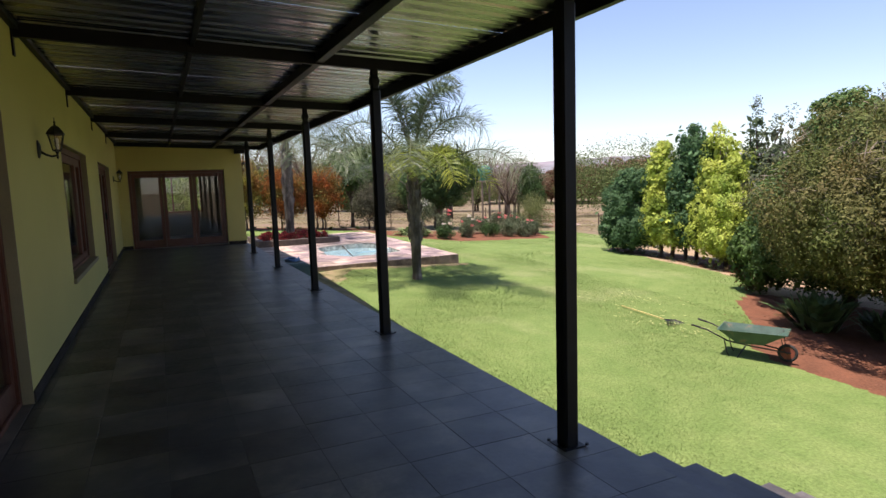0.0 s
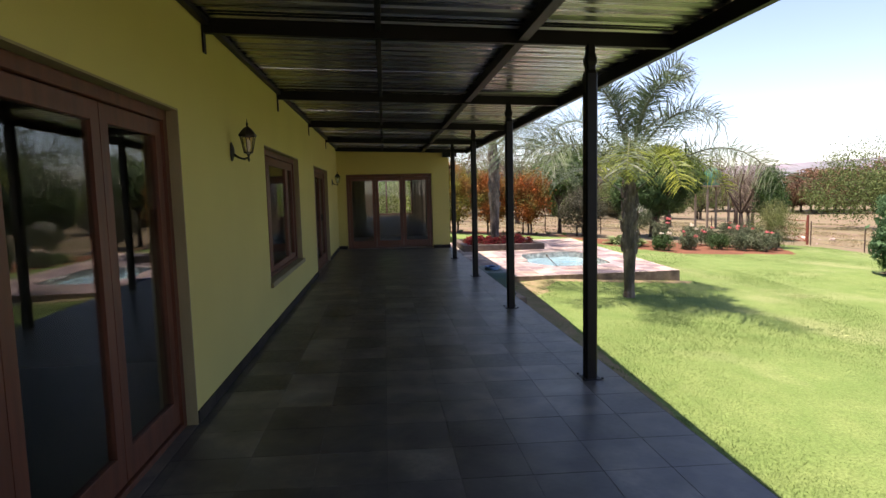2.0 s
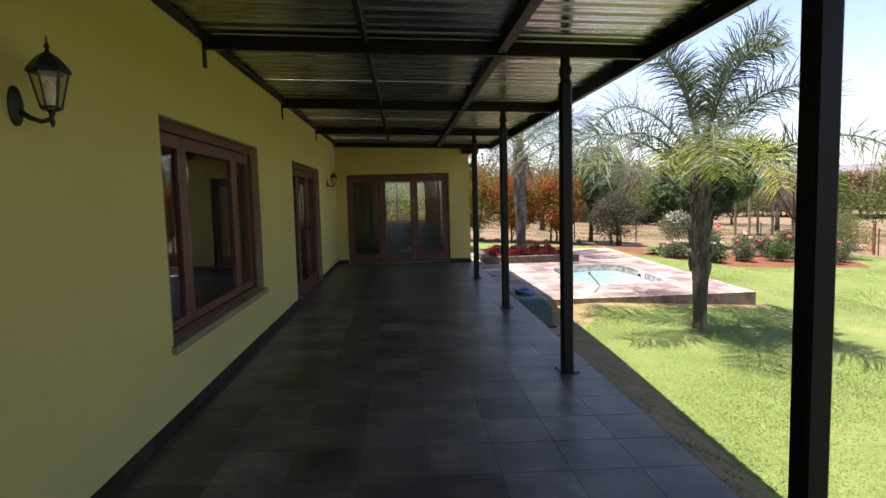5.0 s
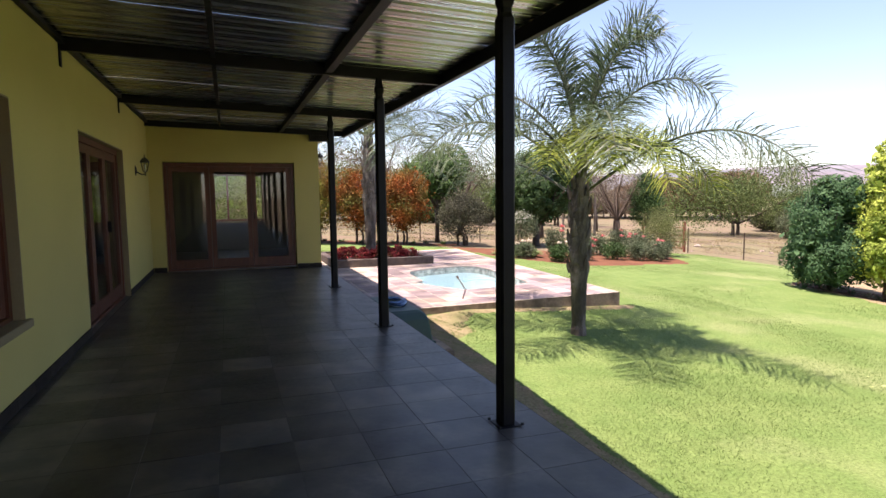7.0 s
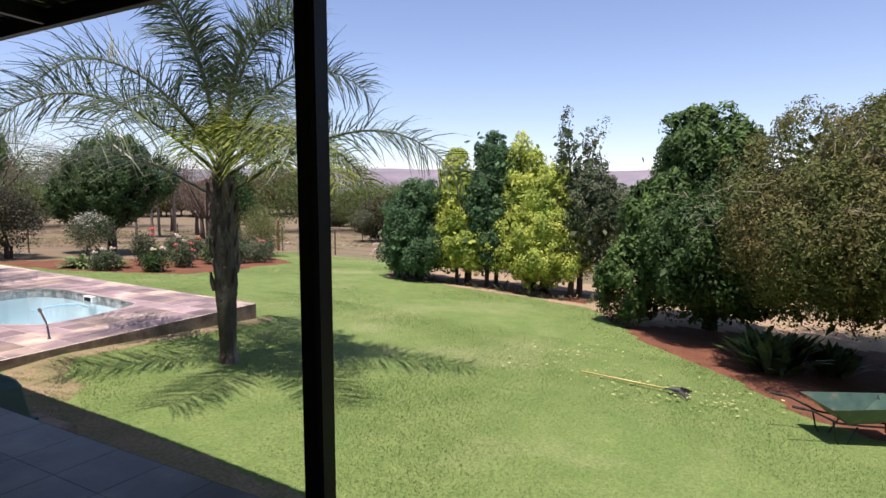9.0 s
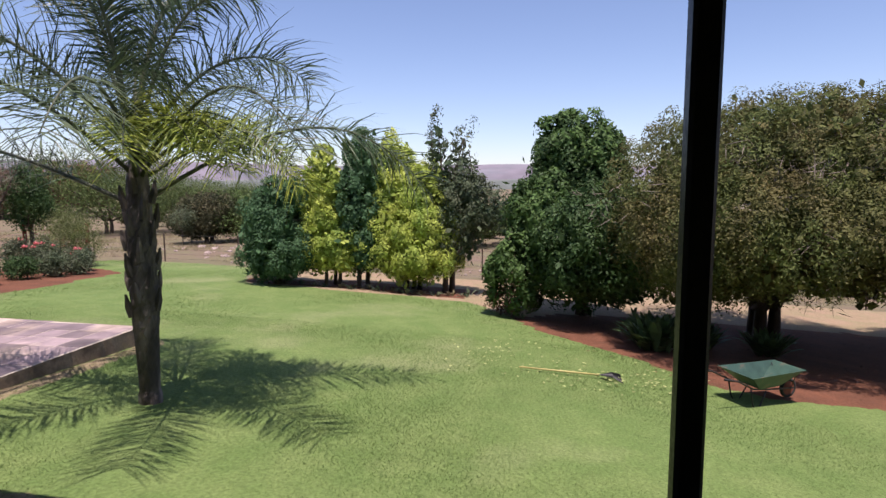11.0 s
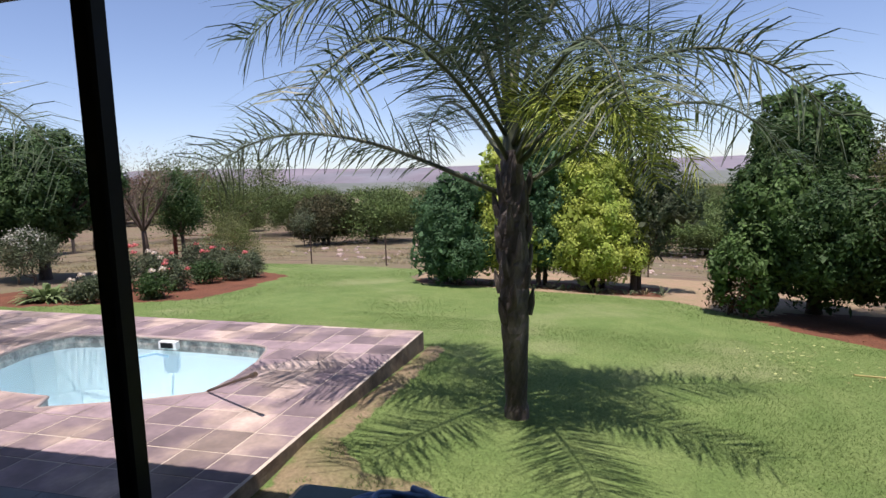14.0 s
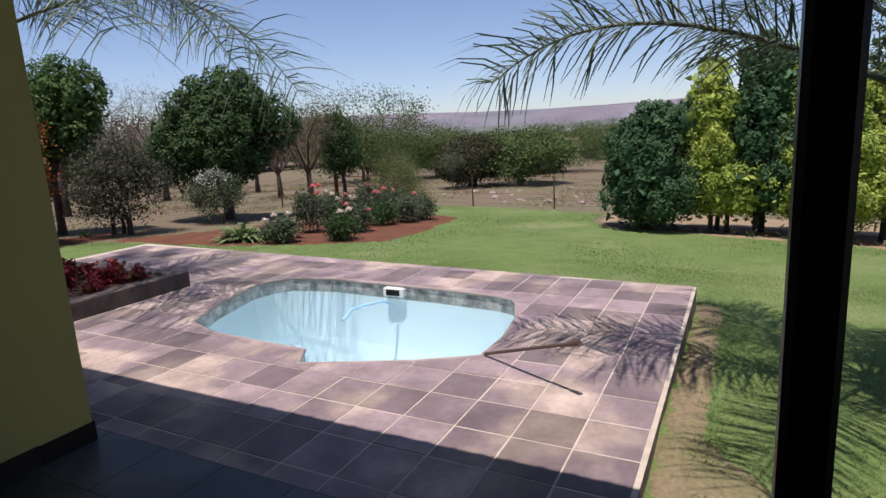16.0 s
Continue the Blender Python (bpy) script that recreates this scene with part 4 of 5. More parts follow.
def palm(at, base_z, label, height, fronds, seed, r0=0.15, r1=0.2, leaf_len=0.66):
    rng = np.random.default_rng(seed)
    root = thing("palm_tree", (at[0], at[1], base_z), label, "palm tree", "feather palms")
    g = Geo()
    n, sides = 46, 14
    for i in range(n + 1):
        t = i / n
        z = -0.15 + (height + 0.15) * t
        r = (r0 * (1.25 - 1.2 * t) if t < 0.1 else r0 + (r1 - r0) * min(1, (t - 0.1) / 0.4)) * (1 if t < 0.75 else 1 - (t - 0.75) * 1.3)
        for k in range(sides):
            a = 2 * math.pi * k / sides + (i % 2) * 0.2
            rr = r * (1 + (0.10 if t > 0.33 else 0.03) * noise.noise(Vector((k * 1.3, i * 0.9, seed))) + (0.07 if (i + k) % 3 == 0 and t > 0.33 else 0))
            g.v.append((rr * math.cos(a), rr * math.sin(a), z))
    for i in range(n):
        for k in range(sides):
            a, b = i * sides + k, i * sides + (k + 1) % sides
            g.f.append((a, b, b + sides, a + sides))
    part("trunk", g.mesh("trunk", M_BARK), root)
    g = Geo()
    for i in range(26):
        a, z = i * 2.4, height * (0.40 + 0.55 * i / 26)
        r = r1 * 0.92
        p = Vector((r * math.cos(a), r * math.sin(a), z))
        o = Vector((math.cos(a), math.sin(a), 0))
        g.tube([p - Vector((0, 0, 0.12)), p + o * 0.035, p + o * 0.055 + Vector((0, 0, 0.10 + 0.08 * rng.random()))], [0.045, 0.038, 0.012], 5)
    part("boot_collar", g.mesh("boot_collar", M_BARK), root, "old cut frond stubs")
    top = max(q[5] for q in fronds)
    part("crownshaft", Geo().tube([(0, 0, height - 0.5), (0.02, 0, height), (0.03, -0.02, top + 0.1), (0.03, -0.02, top + 0.45)], [r1 * 0.75, 0.10, 0.06, 0.02], 10).mesh("crownshaft", M_STALK, True), root, "pale green sheath of the crown")
    for az, length, rise, droop, yellow, z in fronds:
        st, lf = frond(rng, length, radians(rise), droop, M_FRONDY if yellow else M_FROND, side_amp=rng.uniform(-0.3, 0.3), leaf_len=leaf_len * (0.7 if yellow else 0.78 if rise > 78 else 1))
        f = part("frond", st, root, at=(0.06 * math.cos(radians(az)), 0.06 * math.sin(radians(az)), z))
        f.rotation_euler = (0, 0, radians(az))
        part("leaf_fringe", lf, f)
    return root


# azimuth, length, rise, droop, yellowing, height of the stalk's foot
palm((6.8, 8.0), gz(6.8, 8.0), "tall feather palm with a grey fibrous trunk on the lawn", 2.75,
     [(104, 3.5, 26, 0.34, 0, 2.3), (-62, 3.75, 33, 0.50, 0, 2.35), (-112, 3.1, 40, 0.58, 0, 2.6), (-150, 2.9, 40, 0.55, 0, 2.6), (160, 3.0, 42, 0.56, 0, 2.65), (40, 3.0, 40, 0.55, 0, 2.6),
      (130, 3.0, 58, 0.58, 0, 2.9), (35, 2.8, 62, 0.55, 0, 2.95), (-60, 2.5, 64, 0.56, 0, 2.9),
      (85, 2.9, 80, 0.42, 0, 3.0), (-80, 2.8, 80, 0.42, 0, 3.0), (180, 2.8, 82, 0.38, 0, 3.1), (0, 2.8, 84, 0.38, 0, 3.1), (-40, 2.8, 88, 0.30, 0, 3.1), (140, 2.8, 88, 0.30, 0, 3.1),
      
      (-48, 2.3, 34, 0.66, 1, 2.6), (-72, 2.0, 38, 0.72, 1, 2.7), (-100, 1.7, 44, 0.75, 1, 2.75), (-125, 1.5, 46, 0.75, 1, 2.8), (-25, 1.6, 44, 0.75, 1, 2.75), (-150, 1.3, 48, 0.75, 1, 2.8)], 11, 0.112, 0.148)
palm((5.6, 17.9), DECK_Z + 0.1, "feather palm with a slender grey trunk growing in the stone planter", 3.9,
     [(-98, 4.2, 26, 0.56, 0, 3.4), (-68, 4.8, 17, 0.46, 0, 3.2), (-82, 4.5, 24, 0.58, 0, 3.3), (-20, 3.2, 38, 0.62, 0, 3.8), (30, 3.0, 40, 0.6, 0, 3.8), (90, 3.0, 36, 0.6, 0, 3.8), (150, 3.0, 36, 0.6, 0, 3.8),
      (200, 3.0, 36, 0.62, 0, 3.8), (-130, 2.8, 40, 0.62, 0, 3.8), (-50, 2.8, 70, 0.4, 0, 3.9), (40, 2.8, 70, 0.4, 0, 3.9), (130, 2.8, 66, 0.42, 0, 3.9), (-140, 2.8, 70, 0.4, 0, 3.9)], 12, 0.16, 0.20, 0.85)

# the row of conifers and small trees along the east bed
ROW = "row of conifers"
tree("conifer", (17.3, 11.3), "dark green bushy conifer at the end of the row", "conifer", [(0, 0, 1.05, 1.15, 1.2, 0.75), (0.1, 0.1, 1.9, 1.0, 1.05, 0.8), (0, -0.2, 2.6, 0.6, 0.65, 0.5)],
     M_LDARK, 900, 14, 0.09, 0.115, 0.05, 0.07, 0.5, 21, ROW, lobe=0.24, leaves=30000, inner=260)
tree("conifer", (17.6, 9.75), "slender golden yellow conifer in the row", "conifer", [(0, -0.35, 1.15, 0.75, 0.8, 0.6), (-0.1, 0.35, 1.3, 0.7, 0.7, 0.7), (0, 0.2, 2.2, 0.62, 0.68, 0.8), (-0.05, 0.2, 3.0, 0.45, 0.5, 0.7), (0, 0.2, 3.6, 0.24, 0.26, 0.5)],
     M_LGOLD, 900, 14, 0.09, 0.115, 0.05, 0.06, 0.6, 22, ROW, lobe=0.19, leaves=30000, stems=3, inner=160)
tree("conifer", (17.7, 8.75), "dark green upright conifer between two golden ones", "conifer", [(0, 0, 1.5, 0.72, 0.75, 0.85), (0, 0.1, 2.6, 0.66, 0.75, 0.9), (0.05, -0.1, 3.5, 0.5, 0.58, 0.65), (0.05, 0.15, 4.15, 0.36, 0.42, 0.45)],
     M_LDARK, 1000, 14, 0.09, 0.115, 0.05, 0.07, 0.75, 23, ROW, lobe=0.21, leaves=30000, stems=2, inner=180)
tree("conifer", (18.0, 7.35), "broad golden yellow conifer with several stems", "conifer", [(0, 0, 1.15, 1.35, 1.5, 0.75), (0, 0, 1.9, 1.25, 1.4, 0.85), (-0.1, 0.15, 2.75, 0.85, 1.05, 0.8), (-0.1, 0.45, 3.5, 0.42, 0.45, 0.75), (0, -0.65, 3.1, 0.42, 0.42, 0.7), (-0.1, 0.5, 4.15, 0.2, 0.2, 0.45)],
     M_LGOLD, 2300, 17, 0.09, 0.11, 0.048, 0.08, 0.5, 24, ROW, lobe=0.25, leaves=62000, stems=3, inner=380)
tree("slender_tree", (17.9, 6.15), "tall thin dark tree with two sparse spires beside the golden conifer", "tree", [(0.1, 0.1, 1.7, 0.75, 0.8, 0.8), (0.1, -0.3, 2.6, 0.85, 1.05, 0.9), (0.1, -0.1, 3.3, 0.6, 0.85, 0.6), (0, 0.4, 4.5, 0.24, 0.26, 0.85), (0.1, -0.45, 4.3, 0.22, 0.24, 0.8), (0, -1.1, 2.5, 0.55, 0.55, 0.55)],
     leaf("dull_dark_leaf", (0.08, 0.12, 0.062), (0.115, 0.13, 0.075)), 800, 13, 0.13, 0.11, 0.045, 0.09, 0.95, 25, lobe=0.20, leaves=12000, gap=0.5, stems=2, inner=110)

# the big trees over the dark bed
tree("shade_tree", (15.8, 2.45), "tall dense green tree with glossy leaves reaching the ground", "tree", [(-0.4, -0.1, 1.75, 1.9, 1.7, 1.25), (0.2, 0.05, 2.9, 1.30, 1.25, 1.1), (0.2, 0.2, 3.85, 0.95, 0.95, 0.85), (-0.3, 0.9, 2.3, 1.2, 1.0, 1.2), (-1.6, -0.4, 2.0, 1.5, 1.5, 1.1)],
     M_LDEEP, 2600, 17, 0.12, 0.12, 0.055, 0.16, 0.6, 31, inner=1300, lobe=0.30, leaves=60000,
     extra=(M_LGREEN, 1500, 14, [(0.2, 0.2, 4.1, 0.98, 0.98, 0.8), (-1.0, 1.55, 1.25, 0.62, 0.65, 0.85), (-0.8, 0.9, 2.6, 0.8, 0.8, 0.8)], 0.13, 0.06, "bright_foliage"))
tree("shade_tree", (14.8, -1.5), "broad spreading tree with olive brown foliage and pale twigs", "tree", [(-1.2, 1.1, 3.1, 2.7, 2.6, 1.7), (-1.3, -2.1, 3.3, 2.8, 2.8, 1.9), (0.7, -0.6, 3.6, 2.7, 2.7, 1.85), (-1.9, 1.9, 2.5, 1.7, 1.7, 1.2), (-3.0, 1.9, 2.6, 1.3, 1.5, 0.95), (-3.3, -1.2, 2.9, 1.7, 2.0, 1.2), (-3.8, 0.6, 2.5, 1.1, 1.7, 0.75), (-2.2, 0.2, 4.3, 1.1, 1.4, 0.6), (-2.0, -2.8, 4.7, 1.3, 1.3, 0.7)],
     M_LOLIVE, 9000, 27, 0.15, 0.085, 0.036, 0.14, 0.7, 32, stems=4, inner=1900, lobe=0.32, leaves=220000, gap=0.12,
     extra=(M_TWIG, 420, 8, [(-1.4, 1.0, 2.9, 3.2, 3.0, 1.7), (-1.6, -2.0, 3.2, 3.1, 3.0, 1.9)], 0.34, 0.013, "dry_foliage"))
tree("shade_tree", (15.0, -7.5), "broad spreading tree with olive green foliage behind the wheelbarrow", "tree", [(0, 0, 2.9, 3.0, 3.0, 1.8), (-0.6, 1.9, 3.0, 2.2, 2.1, 1.6)],
     M_LOLIVE, 2600, 16, 0.18, 0.11, 0.05, 0.2, 0.9, 33, stems=2, inner=1300, lobe=0.38, leaves=50000, gap=0.2)

def strap_plant(at, label, n, length, seed, material, group="", steep=0.5, droop=0.5):
    rng = np.random.default_rng(seed)
    root = thing("leafy_plant", (at[0], at[1], gz(*at)), label, "plant", group)
    V = []
    for i in range(n):
        a, e = rng.uniform(0, 6.28), rng.uniform(steep, 1.42)
        L = length * rng.uniform(0.6, 1.1)
        d = Vector((math.cos(a), math.sin(a), 0))
        p = d * rng.uniform(0, 0.35) * length
        prev = None
        for k in range(5):
            t = k / 4
            q = p + d * L * t * math.cos(e) + Vector((0, 0, L * (math.sin(e) * t - droop * t * t)))
            w = (0.012, 0.05, 0.07, 0.05, 0.004)[k] * length
            s = d.cross(Vector((0, 0, 1))) * w
            if prev:
                V.append((prev[0], prev[1], q + s, q - s))
            prev = (q - s, q + s)
    part("foliage", quads("foliage", np.array([[tuple(p) for p in q] for q in V]), material), root)
    return root


for i, (x, y, L) in enumerate(((12.5, 1.25, 1.05), (13.1, 0.3, 0.75), (12.9, -0.9, 0.7))):
    strap_plant((x, y), "dark green clump of large arching leaves under the trees", 190, L, 40 + i, leaf("split_leaf", (0.11, 0.17, 0.07), (0.07, 0.12, 0.045), 0.4, 0.5), "leafy clumps under the trees", 0.75, 0.33)
rng0 = np.random.default_rng(5)
for i in range(16):
    strap_plant((16.9 + 0.5 * rng0.random(), 5.6 + 0.42 * i), "small tuft of dry strappy leaves along the conifer bed", 14, 0.30 + 0.15 * rng0.random(), 60 + i, M_STRAW if i % 2 else M_LGREY, "tufts along the conifer bed")
tree("low_shrub", (14.9, 4.3), "low shrub with reddish lower leaves at the bed's edge", "shrub", [(0, 0, 0.55, 0.55, 0.55, 0.5)], leaf("reddish_shrub_leaf", (0.13, 0.05, 0.03), (0.06, 0.09, 0.03)), 130, 12, 0.07, 0.09, 0.045, 0.03, 0.15, 34, stems=2)

# northern bed and beyond the fence
tree("flowering_shrub", (6.45, 23.2), "tall shrub covered in orange red flowers", "shrub", [(0, 0, 1.6, 1.05, 1.0, 0.9), (0, 0, 2.3, 0.85, 0.85, 0.7)], M_LORANGE, 620, 14, 0.12, 0.11, 0.06, 0.05, 0.5, 51, "orange flowering shrubs", stems=3)
tree("flowering_shrub", (8.3, 23.6), "tall spreading shrub covered in orange red flowers", "shrub", [(0, 0, 1.6, 1.2, 1.1, 0.95), (0.1, 0, 2.4, 0.95, 0.9, 0.7)], M_LORANGE, 700, 14, 0.12, 0.11, 0.06, 0.05, 0.5, 52, "orange flowering shrubs", stems=3)
tree("flowering_shrub", (4.6, 23.4), "yellow green shrub with some orange flowers", "shrub", [(0, 0, 1.5, 1.0, 1.0, 1.0), (0, 0, 2.5, 0.8, 0.8, 0.8)], leaf("yellow_green_leaf", (0.17, 0.18, 0.03), (0.25, 0.10, 0.03)), 560, 14, 0.12, 0.11, 0.06, 0.05, 0.5, 53, stems=3)
tree("grey_shrub", (11.0, 23.4), "rounded grey green shrub with many thin stems", "shrub", [(0, 0, 1.25, 1.15, 1.15, 0.85), (0, 0, 1.7, 0.9, 0.9, 0.7)], leaf("dusky_leaf", (0.055, 0.06, 0.035), (0.10, 0.10, 0.07)), 620, 13, 0.12, 0.09, 0.045, 0.05, 0.4, 54, stems=4)
tree("mango_tree", (14.9, 23.8), "dark dense round headed tree with a thick trunk", "tree", [(0, 0, 2.5, 1.45, 1.45, 1.3), (0.2, -0.4, 3.4, 1.0, 1.0, 0.95), (1.1, -1.1, 2.9, 0.7, 0.7, 0.7), (-0.9, 0.6, 2.2, 0.9, 0.9, 0.8), (-0.4, 0.3, 3.3, 0.8, 0.8, 0.8)], M_LDEEP, 1700, 14, 0.14, 0.17, 0.07, 0.17, 0.9, 55, inner=500, lobe=0.30, leaves=34000)
tree("leafy_tree", (10.4, 25.0), "round headed green tree with a bare trunk behind the shrubs", "tree", [(0, 0, 3.0, 1.25, 1.25, 0.9), (0.5, -0.3, 3.5, 0.85, 0.85, 0.75), (-0.6, 0.3, 3.2, 0.8, 0.8, 0.7)],
     leaf("fresh_green_leaf", (0.06, 0.12, 0.03), (0.09, 0.15, 0.04)), 700, 14, 0.12, 0.14, 0.06, 0.10, 1.5, 59, lobe=0.26, leaves=16000, inner=160)
tree("round_shrub", (13.6, 22.9), "medium green shrub in front of the dark tree", "shrub", [(0, 0, 0.95, 0.75, 0.75, 0.6)], M_LGREY, 300, 13, 0.10, 0.09, 0.04, 0.035, 0.25, 56, stems=3,
     extra=(leaf("pale_blossom", (0.6, 0.6, 0.52)), 60, 8, [(0, 0, 1.35, 0.5, 0.5, 0.25)], 0.06, 0.04, "blossom"))
tree("round_shrub", (18.7, 19.8), "rounded fine leaved olive shrub at the end of the rose bed", "shrub", [(0, 0, 1.0, 1.0, 1.0, 0.95), (0, 0, 1.5, 0.6, 0.6, 0.6)], leaf("fine_olive_leaf", (0.13, 0.16, 0.05), (0.17, 0.18, 0.08)), 620, 16, 0.10, 0.09, 0.02, 0.04, 0.2, 57, up=0.8, stems=4)
tree("dark_tree", (21.6, 24.2), "narrow dark green tree behind the rose bed", "tree", [(0, 0, 2.2, 0.8, 0.8, 1.0), (0, 0, 3.0, 0.65, 0.65, 0.8)], M_LDEEP, 500, 14, 0.12, 0.15, 0.06, 0.09, 1.1, 58)


def bare_tree(name, at, label, h, spread, seed, group=""):
    rng = np.random.default_rng(seed)
    root = thing(name, (at[0], at[1], gz(*at)), label, "tree", group)
    g = Geo()
    g.tube([(0, 0, -0.2), (0.02, 0, h * 0.16), (0, 0.03, h * 0.32)], [0.17, 0.12, 0.10], 8)
    ends = []
    for i in range(9):
        a = i * 2.4
        p0, d = Vector((0, 0.03, h * 0.31)), Vector((math.cos(a) * spread * 0.5, math.sin(a) * spread * 0.5, h * rng.uniform(0.4, 0.68)))
        p1 = p0 + d * 0.5 + Vector(rng.normal(size=3)) * 0.1
        p2 = p0 + d
        g.tube([p0, p1, p2], [0.06, 0.035, 0.012], 5, False)
        for j in range(7):
            q = (p1 if j % 2 else p2) + Vector(rng.normal(size=3)) * spread * 0.17 + Vector((0, 0, 0.2))
            g.tube([p1.lerp(p2, j / 7), q], [0.016, 0.006], 4, False)
            ends.append(tuple(q))
    part("trunk", g.mesh("trunk", M_BARK2, True), root)
    e = np.array(ends)
    part("twig_cloud", quads("twig_cloud", leaf_quads(rng, e, 44, spread * 0.075, 0.26, 0.012, 0.3), M_LDRY), root, "fine bare twigs with few leaves")
    return root


bare = bare_tree("bare_tree", (20.6, 25.2), "leafless brown tree with fine twigs in the dry field", 4.2, 3.0, 71, "bare trees in the field")
arng = np.random.default_rng(9)
for x, y, s in ((24.5, 30.5, 1.0), (18.5, 29.5, 1.0), (14.0, 31, 1.1), (10, 33, 1.2), (22, 36, 1.2), (28.5, 36, 1.1), (6, 36, 1.2), (17, 41, 1.3), (12, 45, 1.3), (2.5, 33, 1.2), (25, 44, 1.3), (31, 42, 1.3)):
    c = copy_thing(bare, pose(x, y, gz(x, y), 0, 0, arng.uniform(0, 360)))
    c.scale = (s, s, s * arng.uniform(0.85, 1.1))


def acacia(at, label, w, h, seed, m, group):
    return tree("acacia", at, label, "tree", [(0, 0, h * 0.66, w, w, h * 0.30), (w * 0.3, -w * 0.2, h * 0.45, w * 0.85, w * 0.85, h * 0.25), (-w * 0.4, w * 0.2, h * 0.38, w * 0.8, w * 0.8, h * 0.25)], m, 1100, 14, w * 0.07, 0.22, 0.09, 0.14, h * 0.14, seed, group, shell=0.72, stems=2, lump=0.2)


ac1 = acacia((40.6, 36.2), "broad flat topped green acacia in the dry field", 5.2, 7.3, 81, M_LACACIA, "acacia trees in the field")
ac2 = acacia((36.5, 21.6), "spreading light green acacia beyond the fence", 3.0, 3.6, 82, leaf("light_acacia_leaf", (0.11, 0.17, 0.05), (0.10, 0.13, 0.05)), "acacia trees in the field")
ac3 = acacia((34.0, 23.8), "low dark brown green thorn tree beyond the fence", 1.9, 3.2, 83, leaf("dark_thorn_leaf", (0.055, 0.065, 0.03), (0.09, 0.08, 0.04)), "acacia trees in the field")
ac4 = tree("young_tree", (31.5, 24.0), "small thin young tree beyond the fence", "tree", [(0, 0, 1.5, 0.7, 0.7, 0.7)], M_LGREY, 130, 12, 0.12, 0.12, 0.05, 0.03, 0.8, 84, shell=0.3)
ac5 = tree("field_tree", (60.0, 66.0), "reddish brown leafed tree in the far belt", "tree", [(0, 0, 3.4, 2.8, 2.8, 2.0), (1.6, -1.4, 4.2, 2.0, 2.0, 1.6), (-1.8, 1.3, 3.9, 2.0, 2.0, 1.5)],
           leaf("reddish_brown_leaf", (0.17, 0.085, 0.055), (0.12, 0.10, 0.05)), 700, 12, 0.3, 0.34, 0.16, 0.2, 1.0, 86, "reddish trees in the far belt", lobe=0.6, leaves=9000)
for i in range(26):
    a_, d_ = radians(43.5 + 0.62 * i + arng.uniform(-0.2, 0.2)), 96 + arng.uniform(-7, 9)
    x, y = 1.3 + d_ * math.cos(a_), -2 + d_ * math.sin(a_)
    c = copy_thing(ac5, pose(x, y, gz(x, y) - 0.1, 0, 0, arng.uniform(0, 360)))
    k_ = arng.uniform(0.85, 1.15) * (1.12 - 0.022 * i)
    c.scale = (1.1 * k_, 1.1 * k_, k_)
spots = []
for i in range(360):
    r, a = 46 + 190 * arng.random() ** 1.25, radians(arng.uniform(-42, 96))
    x, y = 2 + r * math.cos(a), 6 + r * math.sin(a)
    if x > 16 and not (44 < math.degrees(math.atan2(y + 3, x - 1)) < 60 and r < 100):
        spots.append((x, y, arng.integers(3), arng.uniform(0.45, 0.85)))
spots += [(30, -4, 2, 0.9), (34, 2, 1, 0.9), (42, -2, 1, 1.1), (40, 9, 1, 1.0), (48, 13, 0, 0.8), (27.5, -9, 2, 1.0), (35, -14, 0, 0.9), (44, 4, 2, 1.3), (46, 32.5, 0, 0.7), (20, 52, 0, 1.0), (8, 50, 0, 1.0), (0, 46, 0, 1.1), (28, 57, 0, 1.0), (35, 55, 0, 1.0), (-6, 38, 1, 1.5), (14, 56, 1, 1.6), (50, 24, 2, 1.0), (46, 30, 1, 1.0)]
for x, y, k, s in spots:
    c = copy_thing((ac1, ac2, ac3)[int(k)], pose(x, y, gz(x, y) - 0.1, 0, 0, arng.uniform(0, 360)))
    c.scale = (s, s, s * arng.uniform(0.8, 1.0))

# garden seen through the end room
for i, (x, y, m, nm) in enumerate(((0.8, 20.3, leaf("bright_leaf", (0.16, 0.27, 0.04)), "bright green shrub behind the end room"), (2.5, 20.6, leaf("fresh_leaf", (0.20, 0.27, 0.05)), "fresh green arching shrub behind the end room"), (-1.2, 20.5, M_LGREEN, "green shrub behind the end room"))):
    tree("garden_shrub", (x, y), nm, "shrub", [(0, 0, 1.5, 1.2, 1.0, 1.4), (0, 0, 2.9, 0.9, 0.9, 0.9)], m, 500, 13, 0.14, 0.2, 0.05, 0.05, 0.4, 90 + i, stems=3)


# rose bed
def rose(at, h, w, seed, label, flowers, m=M_LGREY):
    rng = np.random.default_rng(seed)
    root = tree("rose_bush", at, label, "rose bush", [(0, 0, h * 0.5, w, w, h * 0.42)], m, int(150 * w * 2 + 40), 12, 0.07, 0.08, 0.042, 0.018, h * 0.2, seed, "rose bushes in the bed", stems=4, shell=0.3, lump=0.5)
    if flowers:
        me = quads("flower", leaf_quads(np.random.default_rng(3), np.zeros((1, 3)), 22, 0.026, 0.075, 0.06), flowers)
        for _ in range(int(2 + 3 * w)):
            a, r = rng.uniform(0, 6.28), w * rng.uniform(0.2, 0.95)
            part("flower", me, root, at=(r * math.cos(a), r * math.sin(a), h * rng.uniform(0.7, 1.08)))
    return root


